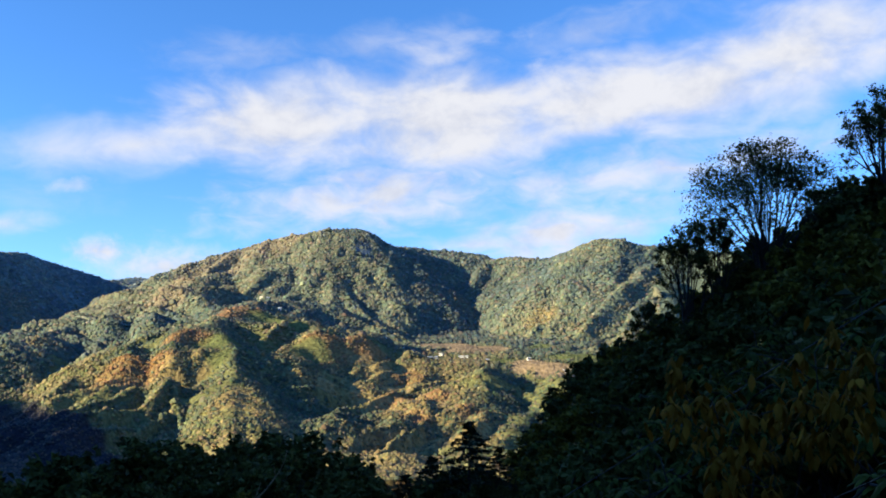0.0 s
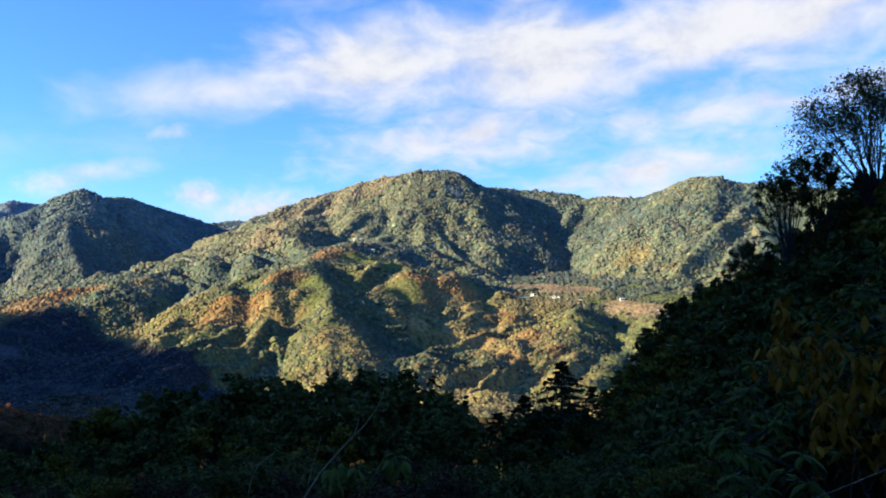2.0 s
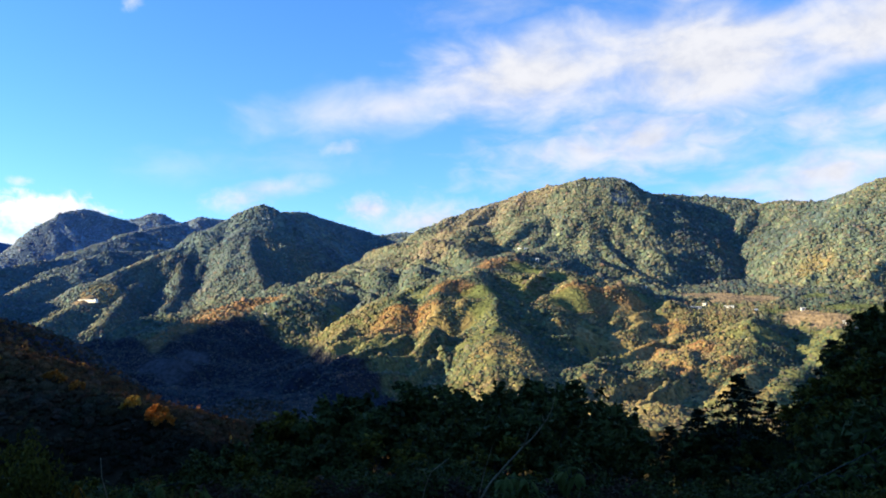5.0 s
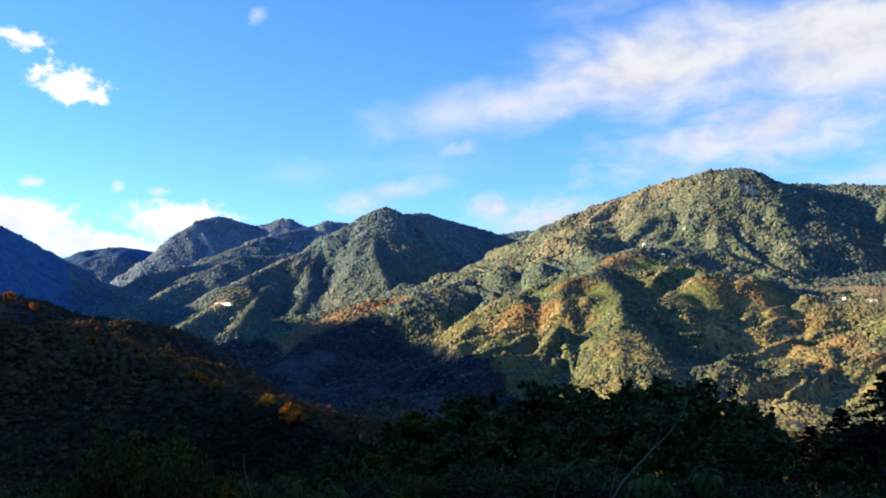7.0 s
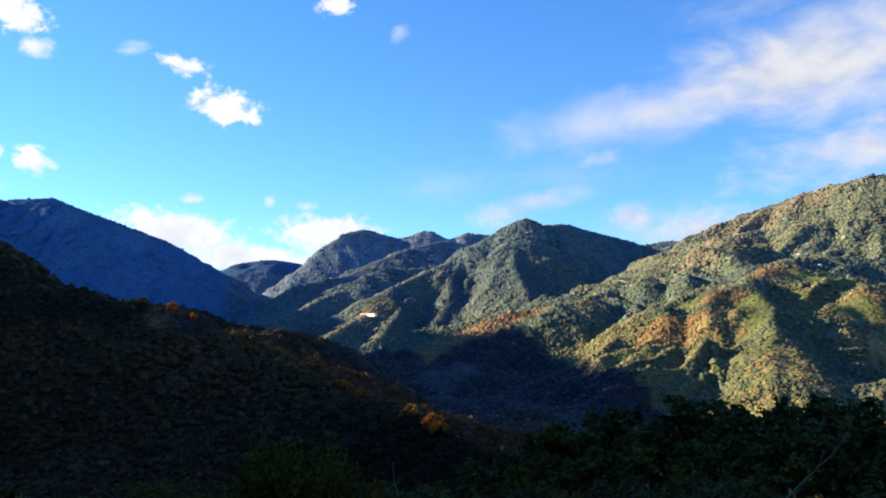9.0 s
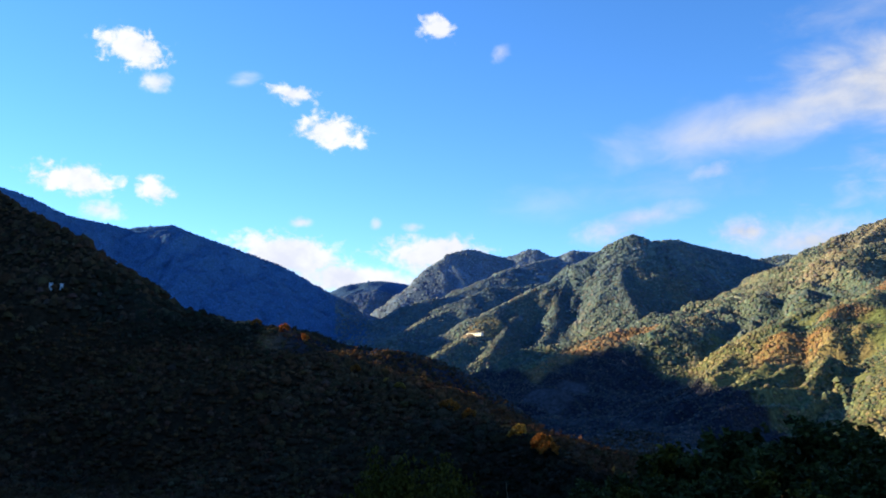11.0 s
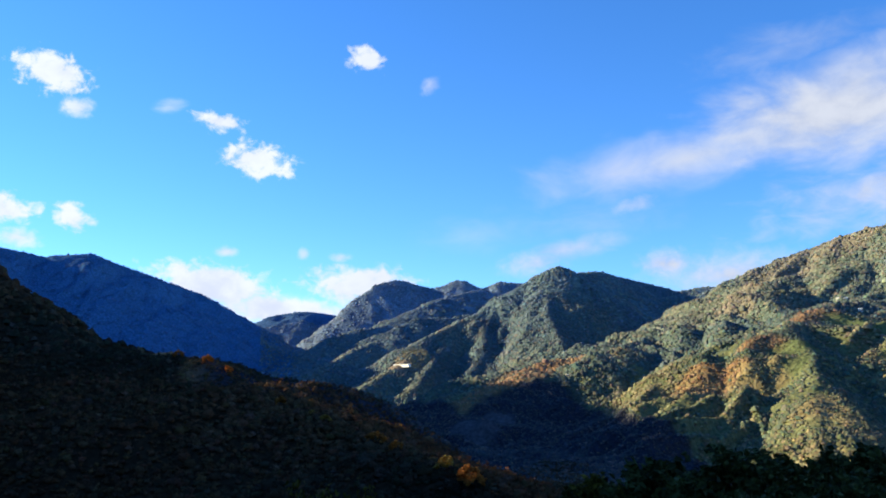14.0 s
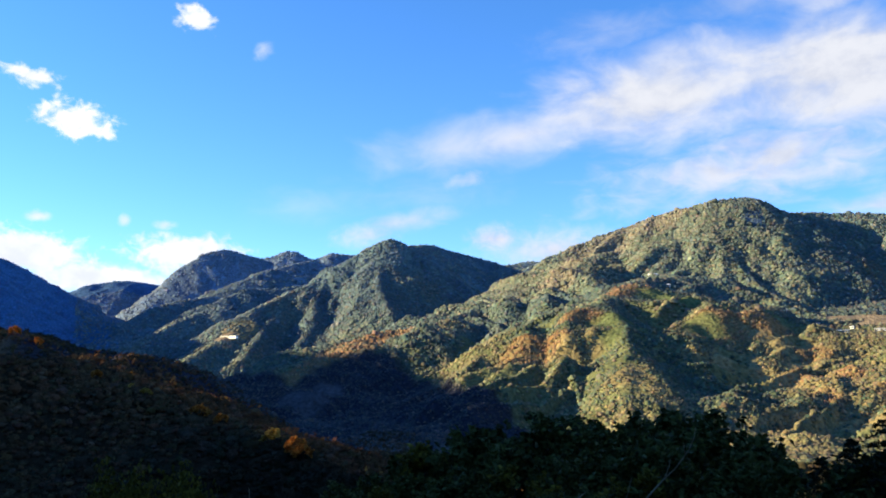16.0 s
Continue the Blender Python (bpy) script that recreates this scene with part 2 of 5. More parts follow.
# ridges: slope of the flanks, roundness of the crest, depth of the gullies, then bearing, distance and elevation along the crest
RIDGES = {
    "main": (0.62, 12, 0.14, [(17.8, 2500, 6.7), (17.3, 2450, 7.0), (15.2, 2380, 8.05), (13.2, 2300, 8.8), (11.5, 2250, 9.45)]),
    "summit": (0.72, 9, 0.12, [(11.5, 2250, 9.45), (8.9, 2200, 10.0), (7.8, 2190, 10.27), (5.5, 2200, 10.31), (4.6, 2230, 9.8), (3.5, 2260, 9.24), (1.85, 2300, 9.1), (0.05, 2320, 8.92)]),
    "main_right": (0.72, 12, 0.12, [(0.05, 2320, 8.92), (-2.45, 2300, 8.66), (-3.1, 2280, 8.3), (-4.5, 2250, 8.45), (-6.6, 2200, 8.3), (-8.3, 2160, 8.62), (-9.3, 2130, 9.15), (-10.3, 2100, 9.48), (-11.6, 2080, 9.46), (-12.8, 2080, 9.04), (-22, 2050, 8.0), (-40, 2050, 8.0)]),
    "summit_spur": (0.80, 6, 0.06, [(5.4, 2200, 10.26), (5.0, 2185, 9.3), (4.1, 2160, 7.6), (3.0, 2145, 6.3), (1.9, 2120, 5.2)]),
    "bowl": (0.84, 5, 0.05, [(8.5, 2190, 9.9), (7.95, 2090, 8.4), (7.2, 1990, 7.26), (6.3, 1900, 6.07), (4.65, 1790, 4.5), (3.0, 1710, 3.55), (1.2, 1650, 2.55)]),
    "right_rib": (0.62, 8, 0.12, [(-2.6, 2290, 8.5), (-2.75, 2170, 6.4), (-3.05, 2040, 4.2)]),
    "right_spur": (0.62, 8, 0.12, [(-5.0, 2230, 8.2), (-5.8, 2110, 7.2), (-6.85, 2000, 6.28), (-8.0, 1930, 5.2), (-9.1, 1870, 3.8)]),
    "right_spur_two": (0.66, 8, 0.12, [(-10.6, 2100, 9.3), (-10.2, 2020, 7.9), (-9.85, 1950, 6.2), (-10.1, 1880, 4.8)]),
    "notch": (0.5, 12, 0.2, [(24, 3200, 5.6), (21.0, 3100, 6.4), (19.5, 3050, 6.85), (17.8, 3000, 6.75), (15, 2950, 7.0)]),
    "cone": (0.80, 9, 0.08, [(30.3, 2660, 7.7), (29.3, 2650, 8.25), (28.6, 2650, 8.42), (27.6, 2750, 7.95), (25.8, 2900, 8.0), (24.4, 3020, 7.52), (22.2, 3120, 6.95), (20.7, 3150, 6.45), (18.5, 3000, 5.0)]),
    "cone_front": (0.78, 6, 0.12, [(28.6, 2650, 8.42), (28.9, 2570, 7.55), (29.3, 2480, 6.46), (29.35, 2360, 5.4), (28.9, 2240, 4.35), (28.5, 2130, 3.55), (28.3, 2030, 2.3)]),
    "cone_left": (0.70, 8, 0.14, [(30.3, 2660, 7.7), (31.0, 2650, 7.2), (32.6, 2600, 6.2), (34.1, 2540, 5.3), (35.7, 2470, 4.6), (37.2, 2400, 3.9), (38.3, 2300, 2.7), (39.45, 2220, 1.86), (40.9, 2100, 0.95), (42.3, 1980, -0.1), (44, 1850, -2.0)]),
    "cone_rib": (0.72, 6, 0.16, [(30.3, 2600, 6.8), (30.7, 2440, 5.0), (30.8, 2300, 3.25), (31.4, 2190, 2.17), (31.6, 2080, 0.8)]),
    "cone_rib_two": (0.72, 6, 0.16, [(32.5, 2580, 6.0), (33.6, 2400, 4.2), (34.3, 2260, 2.46), (35.2, 2130, 1.08), (35.6, 2020, -0.27), (36.5, 1900, -1.3)]),
    "cone_rib_three": (0.70, 6, 0.16, [(35.0, 2480, 4.5), (36.2, 2330, 3.4), (37.1, 2200, 2.05), (38.0, 2050, 0.6), (37.6, 1950, -0.5), (36.9, 1850, -1.6)]),
    "back_low": (0.62, 9, 0.18, [(32.0, 3050, 6.0), (34.0, 3000, 5.4), (36.6, 2950, 5.1), (38.0, 2900, 5.1), (39.1, 2850, 4.6), (39.85, 2800, 3.9), (42.0, 2650, 3.1), (43.7, 2520, 2.0), (45.4, 2400, 0.9), (46.1, 2330, 0.2), (47.5, 2200, -1.5)]),
    "back_high": (0.66, 9, 0.18, [(33.6, 3650, 7.0), (35.1, 3450, 6.68), (36.6, 3350, 6.3), (38.05, 3250, 5.65), (39.1, 3180, 5.05), (40.2, 3120, 4.6), (42.0, 3020, 4.3), (43.75, 2950, 3.8), (44.8, 2880, 2.9), (45.8, 2800, 2.0), (46.8, 2700, 0.9), (48.5, 2550, -1.0)]),
    "cliff": (1.0, 8, 0.14, [(28.6, 3700, 6.6), (30.65, 3700, 7.3), (32.5, 3720, 7.48), (33.6, 3740, 7.05), (34.75, 3760, 7.58), (35.3, 3770, 7.64), (36.2, 3780, 7.28), (37.0, 3790, 7.08), (38.1, 3800, 7.36), (39.35, 3800, 7.68), (40.6, 3780, 7.3), (41.7, 3760, 6.55), (42.4, 3740, 5.6), (42.8, 3720, 4.8), (43.4, 3700, 3.8), (45, 3600, 2.2)]),
    "far_left": (0.62, 15, 0.07, [(80, 3300, 8.5), (73, 3420, 9.2), (69.8, 3450, 10.8), (66.8, 3450, 9.9), (64.5, 3480, 8.95), (61.0, 3500, 8.4), (58.4, 3450, 8.75), (55.9, 3450, 7.85), (52.4, 3500, 6.7), (49.8, 3550, 5.3), (48.2, 3600, 4.5), (46.5, 3650, 3.4)]),
    "far_pass": (0.45, 20, 0.05, [(52, 4300, 3.5), (48.2, 4250, 4.7), (46.6, 4200, 5.3), (45.1, 4200, 5.55), (42.5, 4200, 5.2), (40.0, 4200, 4.2)]),
    "far_rib": (0.70, 8, 0.1, [(58.6, 3330, 8.2), (59.2, 3200, 6.8), (59.1, 3080, 5.6), (59.3, 2960, 4.3), (59.8, 2850, 2.8)]),
    "orange": (0.42, 8, 0.20, [(39.2, 1240, -3.4), (36.0, 1400, -1.15), (34.7, 1460, -0.15), (32.35, 1540, 1.1), (30.7, 1600, 1.8), (29.1, 1650, 2.3), (27.05, 1710, 2.6), (25.0, 1760, 3.15), (23.2, 1820, 3.75), (21.4, 1880, 4.35), (20.0, 1940, 4.95), (17.8, 2040, 5.9), (15.5, 2130, 7.0), (13.0, 2200, 8.2)]),
    "farm": (0.50, 14, 0.14, [(8.1, 1830, 5.4), (10.0, 1780, 5.58), (12.25, 1720, 5.55), (14.1, 1560, 4.64), (15.0, 1430, 3.95)]),
    "knob": (0.66, 6, 0.16, [(15.0, 1430, 3.95), (14.1, 1360, 3.5), (13.4, 1290, 2.6), (13.25, 1200, 1.3), (13.4, 1110, -0.2), (13.4, 1020, -2.0), (13.4, 950, -3.6)]),
    "knob_west": (0.58, 6, 0.20, [(15.1, 1430, 3.9), (16.7, 1440, 3.3), (18.5, 1430, 2.0), (20.6, 1410, 0.5), (22.0, 1390, -0.4), (23.6, 1340, -1.0), (26.0, 1260, -2.4)]),
    "knob_rib": (0.60, 6, 0.14, [(16.7, 1430, 3.2), (17.0, 1330, 1.6), (17.2, 1220, -0.2), (17.3, 1110, -2.0), (17.5, 1000, -4.0)]),
    "knob_rib_two": (0.60, 6, 0.14, [(19.4, 1420, 1.3), (19.6, 1310, -0.3), (19.9, 1200, -2.0), (20.3, 1080, -4.0)]),
    "mid_spur": (0.50, 8, 0.10, [(11.9, 1140, 0.4), (11.2, 1090, -0.5), (10.4, 1030, -1.9), (9.6, 970, -3.6)]),
    "village_rim": (0.33, 12, 0.20, [(8.8, 1570, 4.4), (5.9, 1540, 3.5), (3.7, 1500, 2.75), (1.9, 1470, 2.3), (-0.9, 1440, 1.75), (-4.4, 1420, 1.25), (-8.0, 1400, 0.4), (-11, 1400, -0.6), (-20, 1400, -1.2)]),
    "rim_spur_two": (0.55, 7, 0.14, [(-2.0, 1440, 1.5), (-2.8, 1340, -0.2), (-3.4, 1240, -2.0), (-3.6, 1130, -4.2)]),
    # past bearing 68 the crest is unseen, shaped to lay shade on the valley
    "dark_high": (0.95, 14, 0.12, [(90, 1500, 14.2), (86, 1550, 13.4), (83, 1580, 12.75), (81.5, 1620, 12.2), (80, 1640, 11.7), (78, 1640, 12.9), (76, 1600, 14.0), (74, 1540, 12.8), (71.2, 1450, 11.4), (66.7, 1280, 9.1), (65.0, 1200, 8.2), (63.6, 1150, 7.4), (62.6, 1110, 6.4), (61.9, 1090, 5.4), (61.0, 1060, 4.7)]),
    "dark": (0.50, 10, 0.25, [(61.0, 1060, 4.7), (60.0, 1020, 3.8), (58.3, 970, 3.15), (56.3, 920, 2.85), (53.7, 880, 2.7), (51.5, 840, 2.55), (50.5, 820, 2.25), (48.15, 760, 0.9), (45.7, 690, 0.0), (43.2, 640, -1.05), (41.4, 600, -2.0), (38.9, 545, -3.1), (34.7, 470, -4.8), (33.5, 450, -5.4), (29.6, 390, -7.4)]),
    # two unseen ridges added to cast shade over the valley and the lookout
    "shade_ridge_far": (0.85, 20, 0.12, [(82.5, 1750, 12.6), (81.0, 2000, 14.2), (79, 2300, 14.5), (76, 2700, 13.7), (74.2, 3050, 11.9)]),
    "shade_ridge": (0.80, 20, 0.15, [(90, 1500, 14.2), (95, 1450, 15.4), (100, 1400, 20), (112, 1200, 26), (130, 1000, 28), (160, 900, 25), (180, 900, 22)]),
    "south": (0.45, 20, 0.15, [(180, 900, 22), (-140, 1000, 20), (-100, 1300, 18), (-60, 1800, 12), (-40, 2300, 8)]),
    "right_hill": (0.62, 3, 0.0, [(4, 104, -11.5), (-2.5, 100, -10.0), (-8.2, 92, -8.0), (-12, 84, -5.2), (-14.5, 78, -3.2), (-17.3, 74, -1.4), (-19.7, 72, 0.4), (-23.9, 70, 3.4), (-27.6, 70, 5.4), (-45, 76, 14), (-80, 90, 22), (-120, 110, 26)]),
}


def ridge_height(x, y, spec):
    """Height of one ridge and the distance from its crest."""
    slope, round_, gully, crest = spec
    pts = [at(*p) for p in crest]
    best, near = np.full(x.shape, -1e9), np.full(x.shape, 1e9)
    run = 0.0
    for (x0, y0, z0), (x1, y1, z1) in zip(pts, pts[1:]):
        dx, dy = x1 - x0, y1 - y0
        ln = math.hypot(dx, dy)
        free = ((x - x0) * dx + (y - y0) * dy) / ln ** 2
        t = np.clip(free, 0, 1)
        d = np.hypot(x - x0 - t * dx, y - y0 - t * dy)
        h = z0 + t * (z1 - z0) - slope * (np.sqrt(d * d + round_ ** 2) - round_)
        if gully:
            s = run + free * ln
            far = np.minimum(d, 130) + 0.15 * np.minimum(np.maximum(d - 130, 0), 300)
            wave = value_noise(s / 105 + d / 420, d / 700 + slope * 31 + len(crest) * 3.7)
            fine = value_noise(s / 41 + d / 260, d / 240 + 7.7)
            h = h + gully * (0.5 - 3.2 * np.abs(wave - 0.5) + 0.8 * (0.5 - 2 * np.abs(fine - 0.5))) * far * 1.35
        best = np.maximum(best, h)
        near = np.minimum(near, d)
        run += ln
    return best, near


# gullies: depth and half width in metres, then bearing and distance down the bed
GULLIES = [
    (16, 34, [(12.6, 1480), (11.6, 1380), (10.8, 1280), (10.3, 1180), (9.6, 1080), (9.0, 1000)]),
    (16, 26, [(15.9, 1340), (16.0, 1250), (16.2, 1150), (16.4, 1050)]),
    (18, 28, [(18.4, 1380), (18.6, 1270), (18.8, 1150), (19.0, 1040)]),
    (7, 26, [(6.5, 1450), (6.0, 1330), (5.6, 1200), (5.0, 1080)]),
    (8, 26, [(2.6, 1400), (2.2, 1290), (1.8, 1170), (1.5, 1080)]),
    (22, 35, [(-4.6, 1380), (-5.2, 1290), (-5.6, 1180)]),
    (30, 45, [(31.9, 2480), (32.3, 2330), (32.7, 2200), (33.4, 2080)]),
    (36, 50, [(34.9, 2380), (35.6, 2230), (36.3, 2080), (36.4, 1950)]),
    (16, 30, [(22.0, 1800), (22.6, 1680), (23.0, 1560)]),
    (16, 30, [(19.3, 1880), (19.8, 1760), (20.3, 1640), (20.6, 1540)]),
    (20, 40, [(13.8, 2180), (13.4, 2050), (13.0, 1930), (13.6, 1800)]),
    (22, 40, [(10.2, 2130), (9.6, 2000), (9.0, 1900)]),
]


def carved(x, y):
    """How deep the gullies cut, metres."""
    cut = np.zeros(x.shape)
    for depth, wide, bed in GULLIES:
        pts = [at(a, r, 0)[:2] for a, r in bed]
        d = np.full(x.shape, 1e9)
        for (x0, y0), (x1, y1) in zip(pts, pts[1:]):
            dx, dy = x1 - x0, y1 - y0
            t = np.clip(((x - x0) * dx + (y - y0) * dy) / (dx * dx + dy * dy), 0, 1)
            d = np.minimum(d, np.hypot(x - x0 - t * dx, y - y0 - t * dy))
        d = d + 16 * (fbm(x / 45, y / 45, 2) - 0.5)
        cut = np.maximum(cut, depth * np.clip(1 - np.abs(d) / (1.6 * wide), 0, 1) ** 1.4)
    return cut


def ribs(x, y):
    """Small branching spurs and gullies of the slopes, metres."""
    wx, wy = x + 60 * (fbm(x / 130, y / 130, 2) - 0.5), y + 60 * (fbm(x / 130 + 50, y / 130, 2) - 0.5)
    total = 0
    for size, amp in ((150, 13), (78, 11), (38, 7.5)):
        total = total + amp * (0.55 - 2 * np.abs(value_noise(wx / size + 3 * size, wy / size) - 0.5))
    return total


def soft_max(a, b, k):
    h = np.clip(0.5 + 0.5 * (a - b) / k, 0, 1)
    return b + (a - b) * h + k * h * (1 - h)


def land(x, y):
    """Height of the bare ground."""
    x, y = np.asarray(x, float), np.asarray(y, float)
    r = np.hypot(x, y)
    az = np.degrees(np.arctan2(-x, y))
    # valley floor
    floor = -78 + 0.055 * np.maximum(r - 1100, 0) + 22 * (fbm(x / 260, y / 260) - 0.5)
    # terrace of the village
    terrace = 36 + 0.17 * (r - 1400) - 0.9 * np.maximum(np.abs(az + 3.5) - 6.5, 0) * 22 - 0.5 * np.maximum(1400 - r, 0)
    h = soft_max(floor, np.minimum(terrace, 140), 14)
    off = np.full(x.shape, 200.0)
    for name, spec in RIDGES.items():
        if name == "right_hill":
            continue
        one, d = ridge_height(x, y, spec)
        one = one - CANOPY * smooth(200, 500, r)
        off = np.where(one > h - 12, np.minimum(np.where(one > h + 12, 1e9, off), d), off)
        h = soft_max(h, one, 6)
    broken = smooth(0, 75, off)
    h = h - carved(x, y)
    flat = smooth(6, 2, np.abs(h - np.minimum(terrace, 140)))
    h = h + (fbm(x / 30, y / 30, 3) - 0.5) * (4 + 4 * broken) * smooth(150, 700, r) + ribs(x, y) * (0.12 + 0.88 * broken) * (1 - 0.85 * flat) * smooth(800, 1000, r)
    # the hillside of the lookout, falling to the valley
    near = -0.17 * r - 0.4 * np.maximum(r - 95, 0) + (fbm(x / 14, y / 14, 3) - 0.5) * 1.5 * smooth(3, 20, r)
    near = np.where(r < 4, np.maximum(near, -0.3), near)
    near = near + np.where(y < 0, -y * 0.30, 0)
    h = soft_max(np.where(r < 150, -60, h), near, 4)
    h = soft_max(h, ridge_height(x, y, RIDGES["right_hill"])[0], 2.5)
    return h - np.clip(1 - r / 4, 0, 1) * np.maximum(h, 0)


def sighted(az, el, lo=150.0):
    """Where the line of sight at this bearing and elevation meets the ground."""
    r = np.geomspace(lo, 4600, 3000)
    a = radians(az)
    x, y = -r * math.sin(a), r * math.cos(a)
    z = land(x, y) + CANOPY * 0.5 * smooth(200, 500, r)
    ahead = np.nonzero(z >= EYE + r * math.tan(radians(el)))[0]
    k = ahead[0] if len(ahead) else len(r) - 1
    return float(x[k]), float(y[k]), float(land(x[k:k + 1], y[k:k + 1])[0])

# ---- materials ----
def shader(name):
    m = bpy.data.materials.new(name)
    m.use_nodes = True
    nt = m.node_tree
    return m, nt, nt.nodes["Principled BSDF"]


def foliage(name, colour=None, rough=0.75, vary=0.45, grain=0.35, relief=0.5, see_through=0.0, gloss=0.2, lie=0.0):
    """Leaf stuff: its tint (or one colour) varied from clump to clump and within the clump."""
    m, nt, bsdf = shader(name)
    geo = nt.nodes.new("ShaderNodeNewGeometry")
    tex = nt.nodes.new("ShaderNodeTexCoord")
    if colour is None:
        src = nt.nodes.new("ShaderNodeAttribute")
        src.attribute_name = "tint"
        base = src.outputs["Color"]
    else:
        src = nt.nodes.new("ShaderNodeRGB")
        src.outputs[0].default_value = (*colour, 1)
        base = src.outputs[0]
    fine = nt.nodes.new("ShaderNodeTexNoise")
    fine.inputs["Scale"].default_value = 1.0 / grain
    fine.inputs["Detail"].default_value = 3
    nt.links.new(tex.outputs["Object"], fine.inputs["Vector"])
    mr = nt.nodes.new("ShaderNodeMapRange")
    mr.inputs[1].default_value, mr.inputs[2].default_value = 0.3, 0.7
    mr.inputs[3].default_value, mr.inputs[4].default_value = 0.6, 1.35
    nt.links.new(fine.outputs[0], mr.inputs[0])
    isl = nt.nodes.new("ShaderNodeMapRange")
    isl.inputs[3].default_value, isl.inputs[4].default_value = 1 - vary, 1 + vary
    nt.links.new(geo.outputs["Random Per Island"], isl.inputs[0])
    mul = nt.nodes.new("ShaderNodeMath")
    mul.operation = "MULTIPLY"
    nt.links.new(mr.outputs[0], mul.inputs[0])
    nt.links.new(isl.outputs[0], mul.inputs[1])
    mixn = nt.nodes.new("ShaderNodeVectorMath")
    mixn.operation = "SCALE"
    nt.links.new(base, mixn.inputs[0])
    nt.links.new(mul.outputs[0], mixn.inputs["Scale"])
    nt.links.new(mixn.outputs[0], bsdf.inputs["Base Color"])
    bsdf.inputs["Roughness"].default_value = rough
    bsdf.inputs["Specular IOR Level"].default_value = gloss
    facing = None
    if lie:
        own, slope = geo.outputs["Normal"], nt.nodes.new("ShaderNodeAttribute")
        slope.attribute_name = "lie"
        half = nt.nodes.new("ShaderNodeMix")
        half.data_type = "VECTOR"
        half.inputs[0].default_value = lie
        nt.links.new(own, half.inputs[4])
        nt.links.new(slope.outputs["Vector"], half.inputs[5])
        unit = nt.nodes.new("ShaderNodeVectorMath")
        unit.operation = "NORMALIZE"
        nt.links.new(half.outputs[1], unit.inputs[0])
        facing = unit.outputs[0]
        nt.links.new(facing, bsdf.inputs["Normal"])
    if relief:
        bump = nt.nodes.new("ShaderNodeBump")
        bump.inputs["Strength"].default_value = relief
        bump.inputs["Distance"].default_value = grain
        nt.links.new(fine.outputs[0], bump.inputs["Height"])
        if facing:
            nt.links.new(facing, bump.inputs["Normal"])
        nt.links.new(bump.outputs[0], bsdf.inputs["Normal"])
    if see_through:
        tr = nt.nodes.new("ShaderNodeBsdfTranslucent")
        nt.links.new(mixn.outputs[0], tr.inputs["Color"])
        ms = nt.nodes.new("ShaderNodeMixShader")
        ms.inputs[0].default_value = see_through
        nt.links.new(bsdf.outputs[0], ms.inputs[1])
        nt.links.new(tr.outputs[0], ms.inputs[2])
        nt.links.new(ms.outputs[0], nt.nodes["Material Output"].inputs[0])
    return m


def plain(name, colour, rough=0.7, grain=0.2, vary=0.25, metal=0.0, relief=0.2):
    """Bark, plaster, sheet metal: one colour with stains at two scales."""
    m, nt, bsdf = shader(name)
    tex = nt.nodes.new("ShaderNodeTexCoord")
    n1 = nt.nodes.new("ShaderNodeTexNoise")
    n1.inputs["Scale"].default_value = 1 / grain
    n1.inputs["Detail"].default_value = 8
    nt.links.new(tex.outputs["Object"], n1.inputs["Vector"])
    mr = nt.nodes.new("ShaderNodeMapRange")
    mr.inputs[1].default_value, mr.inputs[2].default_value = 0.3, 0.7
    mr.inputs[3].default_value, mr.inputs[4].default_value = 1 - vary, 1 + vary
    nt.links.new(n1.outputs[0], mr.inputs[0])
    sc = nt.nodes.new("ShaderNodeVectorMath")
    sc.operation = "SCALE"
    sc.inputs[0].default_value = colour
    nt.links.new(mr.outputs[0], sc.inputs["Scale"])
    nt.links.new(sc.outputs[0], bsdf.inputs["Base Color"])
    bsdf.inputs["Roughness"].default_value, bsdf.inputs["Metallic"].default_value = rough, metal
    bump = nt.nodes.new("ShaderNodeBump")
    bump.inputs["Strength"].default_value, bump.inputs["Distance"].default_value = relief, grain * 0.3
    nt.links.new(n1.outputs[0], bump.inputs["Height"])
    nt.links.new(bump.outputs[0], bsdf.inputs["Normal"])
    return m


M_GROUND = foliage("ground_cover", None, 0.95, 0.0, 6.0, 0.6, 0.0, 0.0)
M_WOODS = foliage("woods", None, 0.75, 0.22, 1.6, 0.3, 0.1, 0.35, 0.66)
M_WOODS_FAR = foliage("far_woods", None, 0.8, 0.08, 6.0, 0.0, 0.1, 0.2, 1.0)
M_WOODS_NEAR = foliage("near_woods", None, 0.9, 0.18, 0.9, 0.3, 0.1, 0.0, 0.5)
M_LEAF = foliage("broad_leaves", (0.078, 0.080, 0.020), 0.6, 0.6, 0.5, 0.0, 0.2, 0.08)
M_LEAF_OLIVE = foliage("olive_leaves", (0.135, 0.100, 0.014), 0.6, 0.6, 0.5, 0.0, 0.2, 0.08)
M_LEAF_GOLD = foliage("golden_leaves", (0.23, 0.098, 0.010), 0.7, 0.5, 0.2, 0.0, 0.2, 0.05)
M_LEAF_FLAME = foliage("flame_leaves", (0.46, 0.18, 0.035), 0.7, 0.5, 0.5, 0.0, 0.2, 0.05)
M_LEAF_YELLOW = foliage("yellow_leaves", (0.44, 0.28, 0.06), 0.7, 0.5, 0.5, 0.0, 0.2, 0.05)
M_LEAF_RUST = foliage("rusty_leaves", (0.22, 0.085, 0.02), 0.6, 0.5, 0.5, 0.0, 0.25)
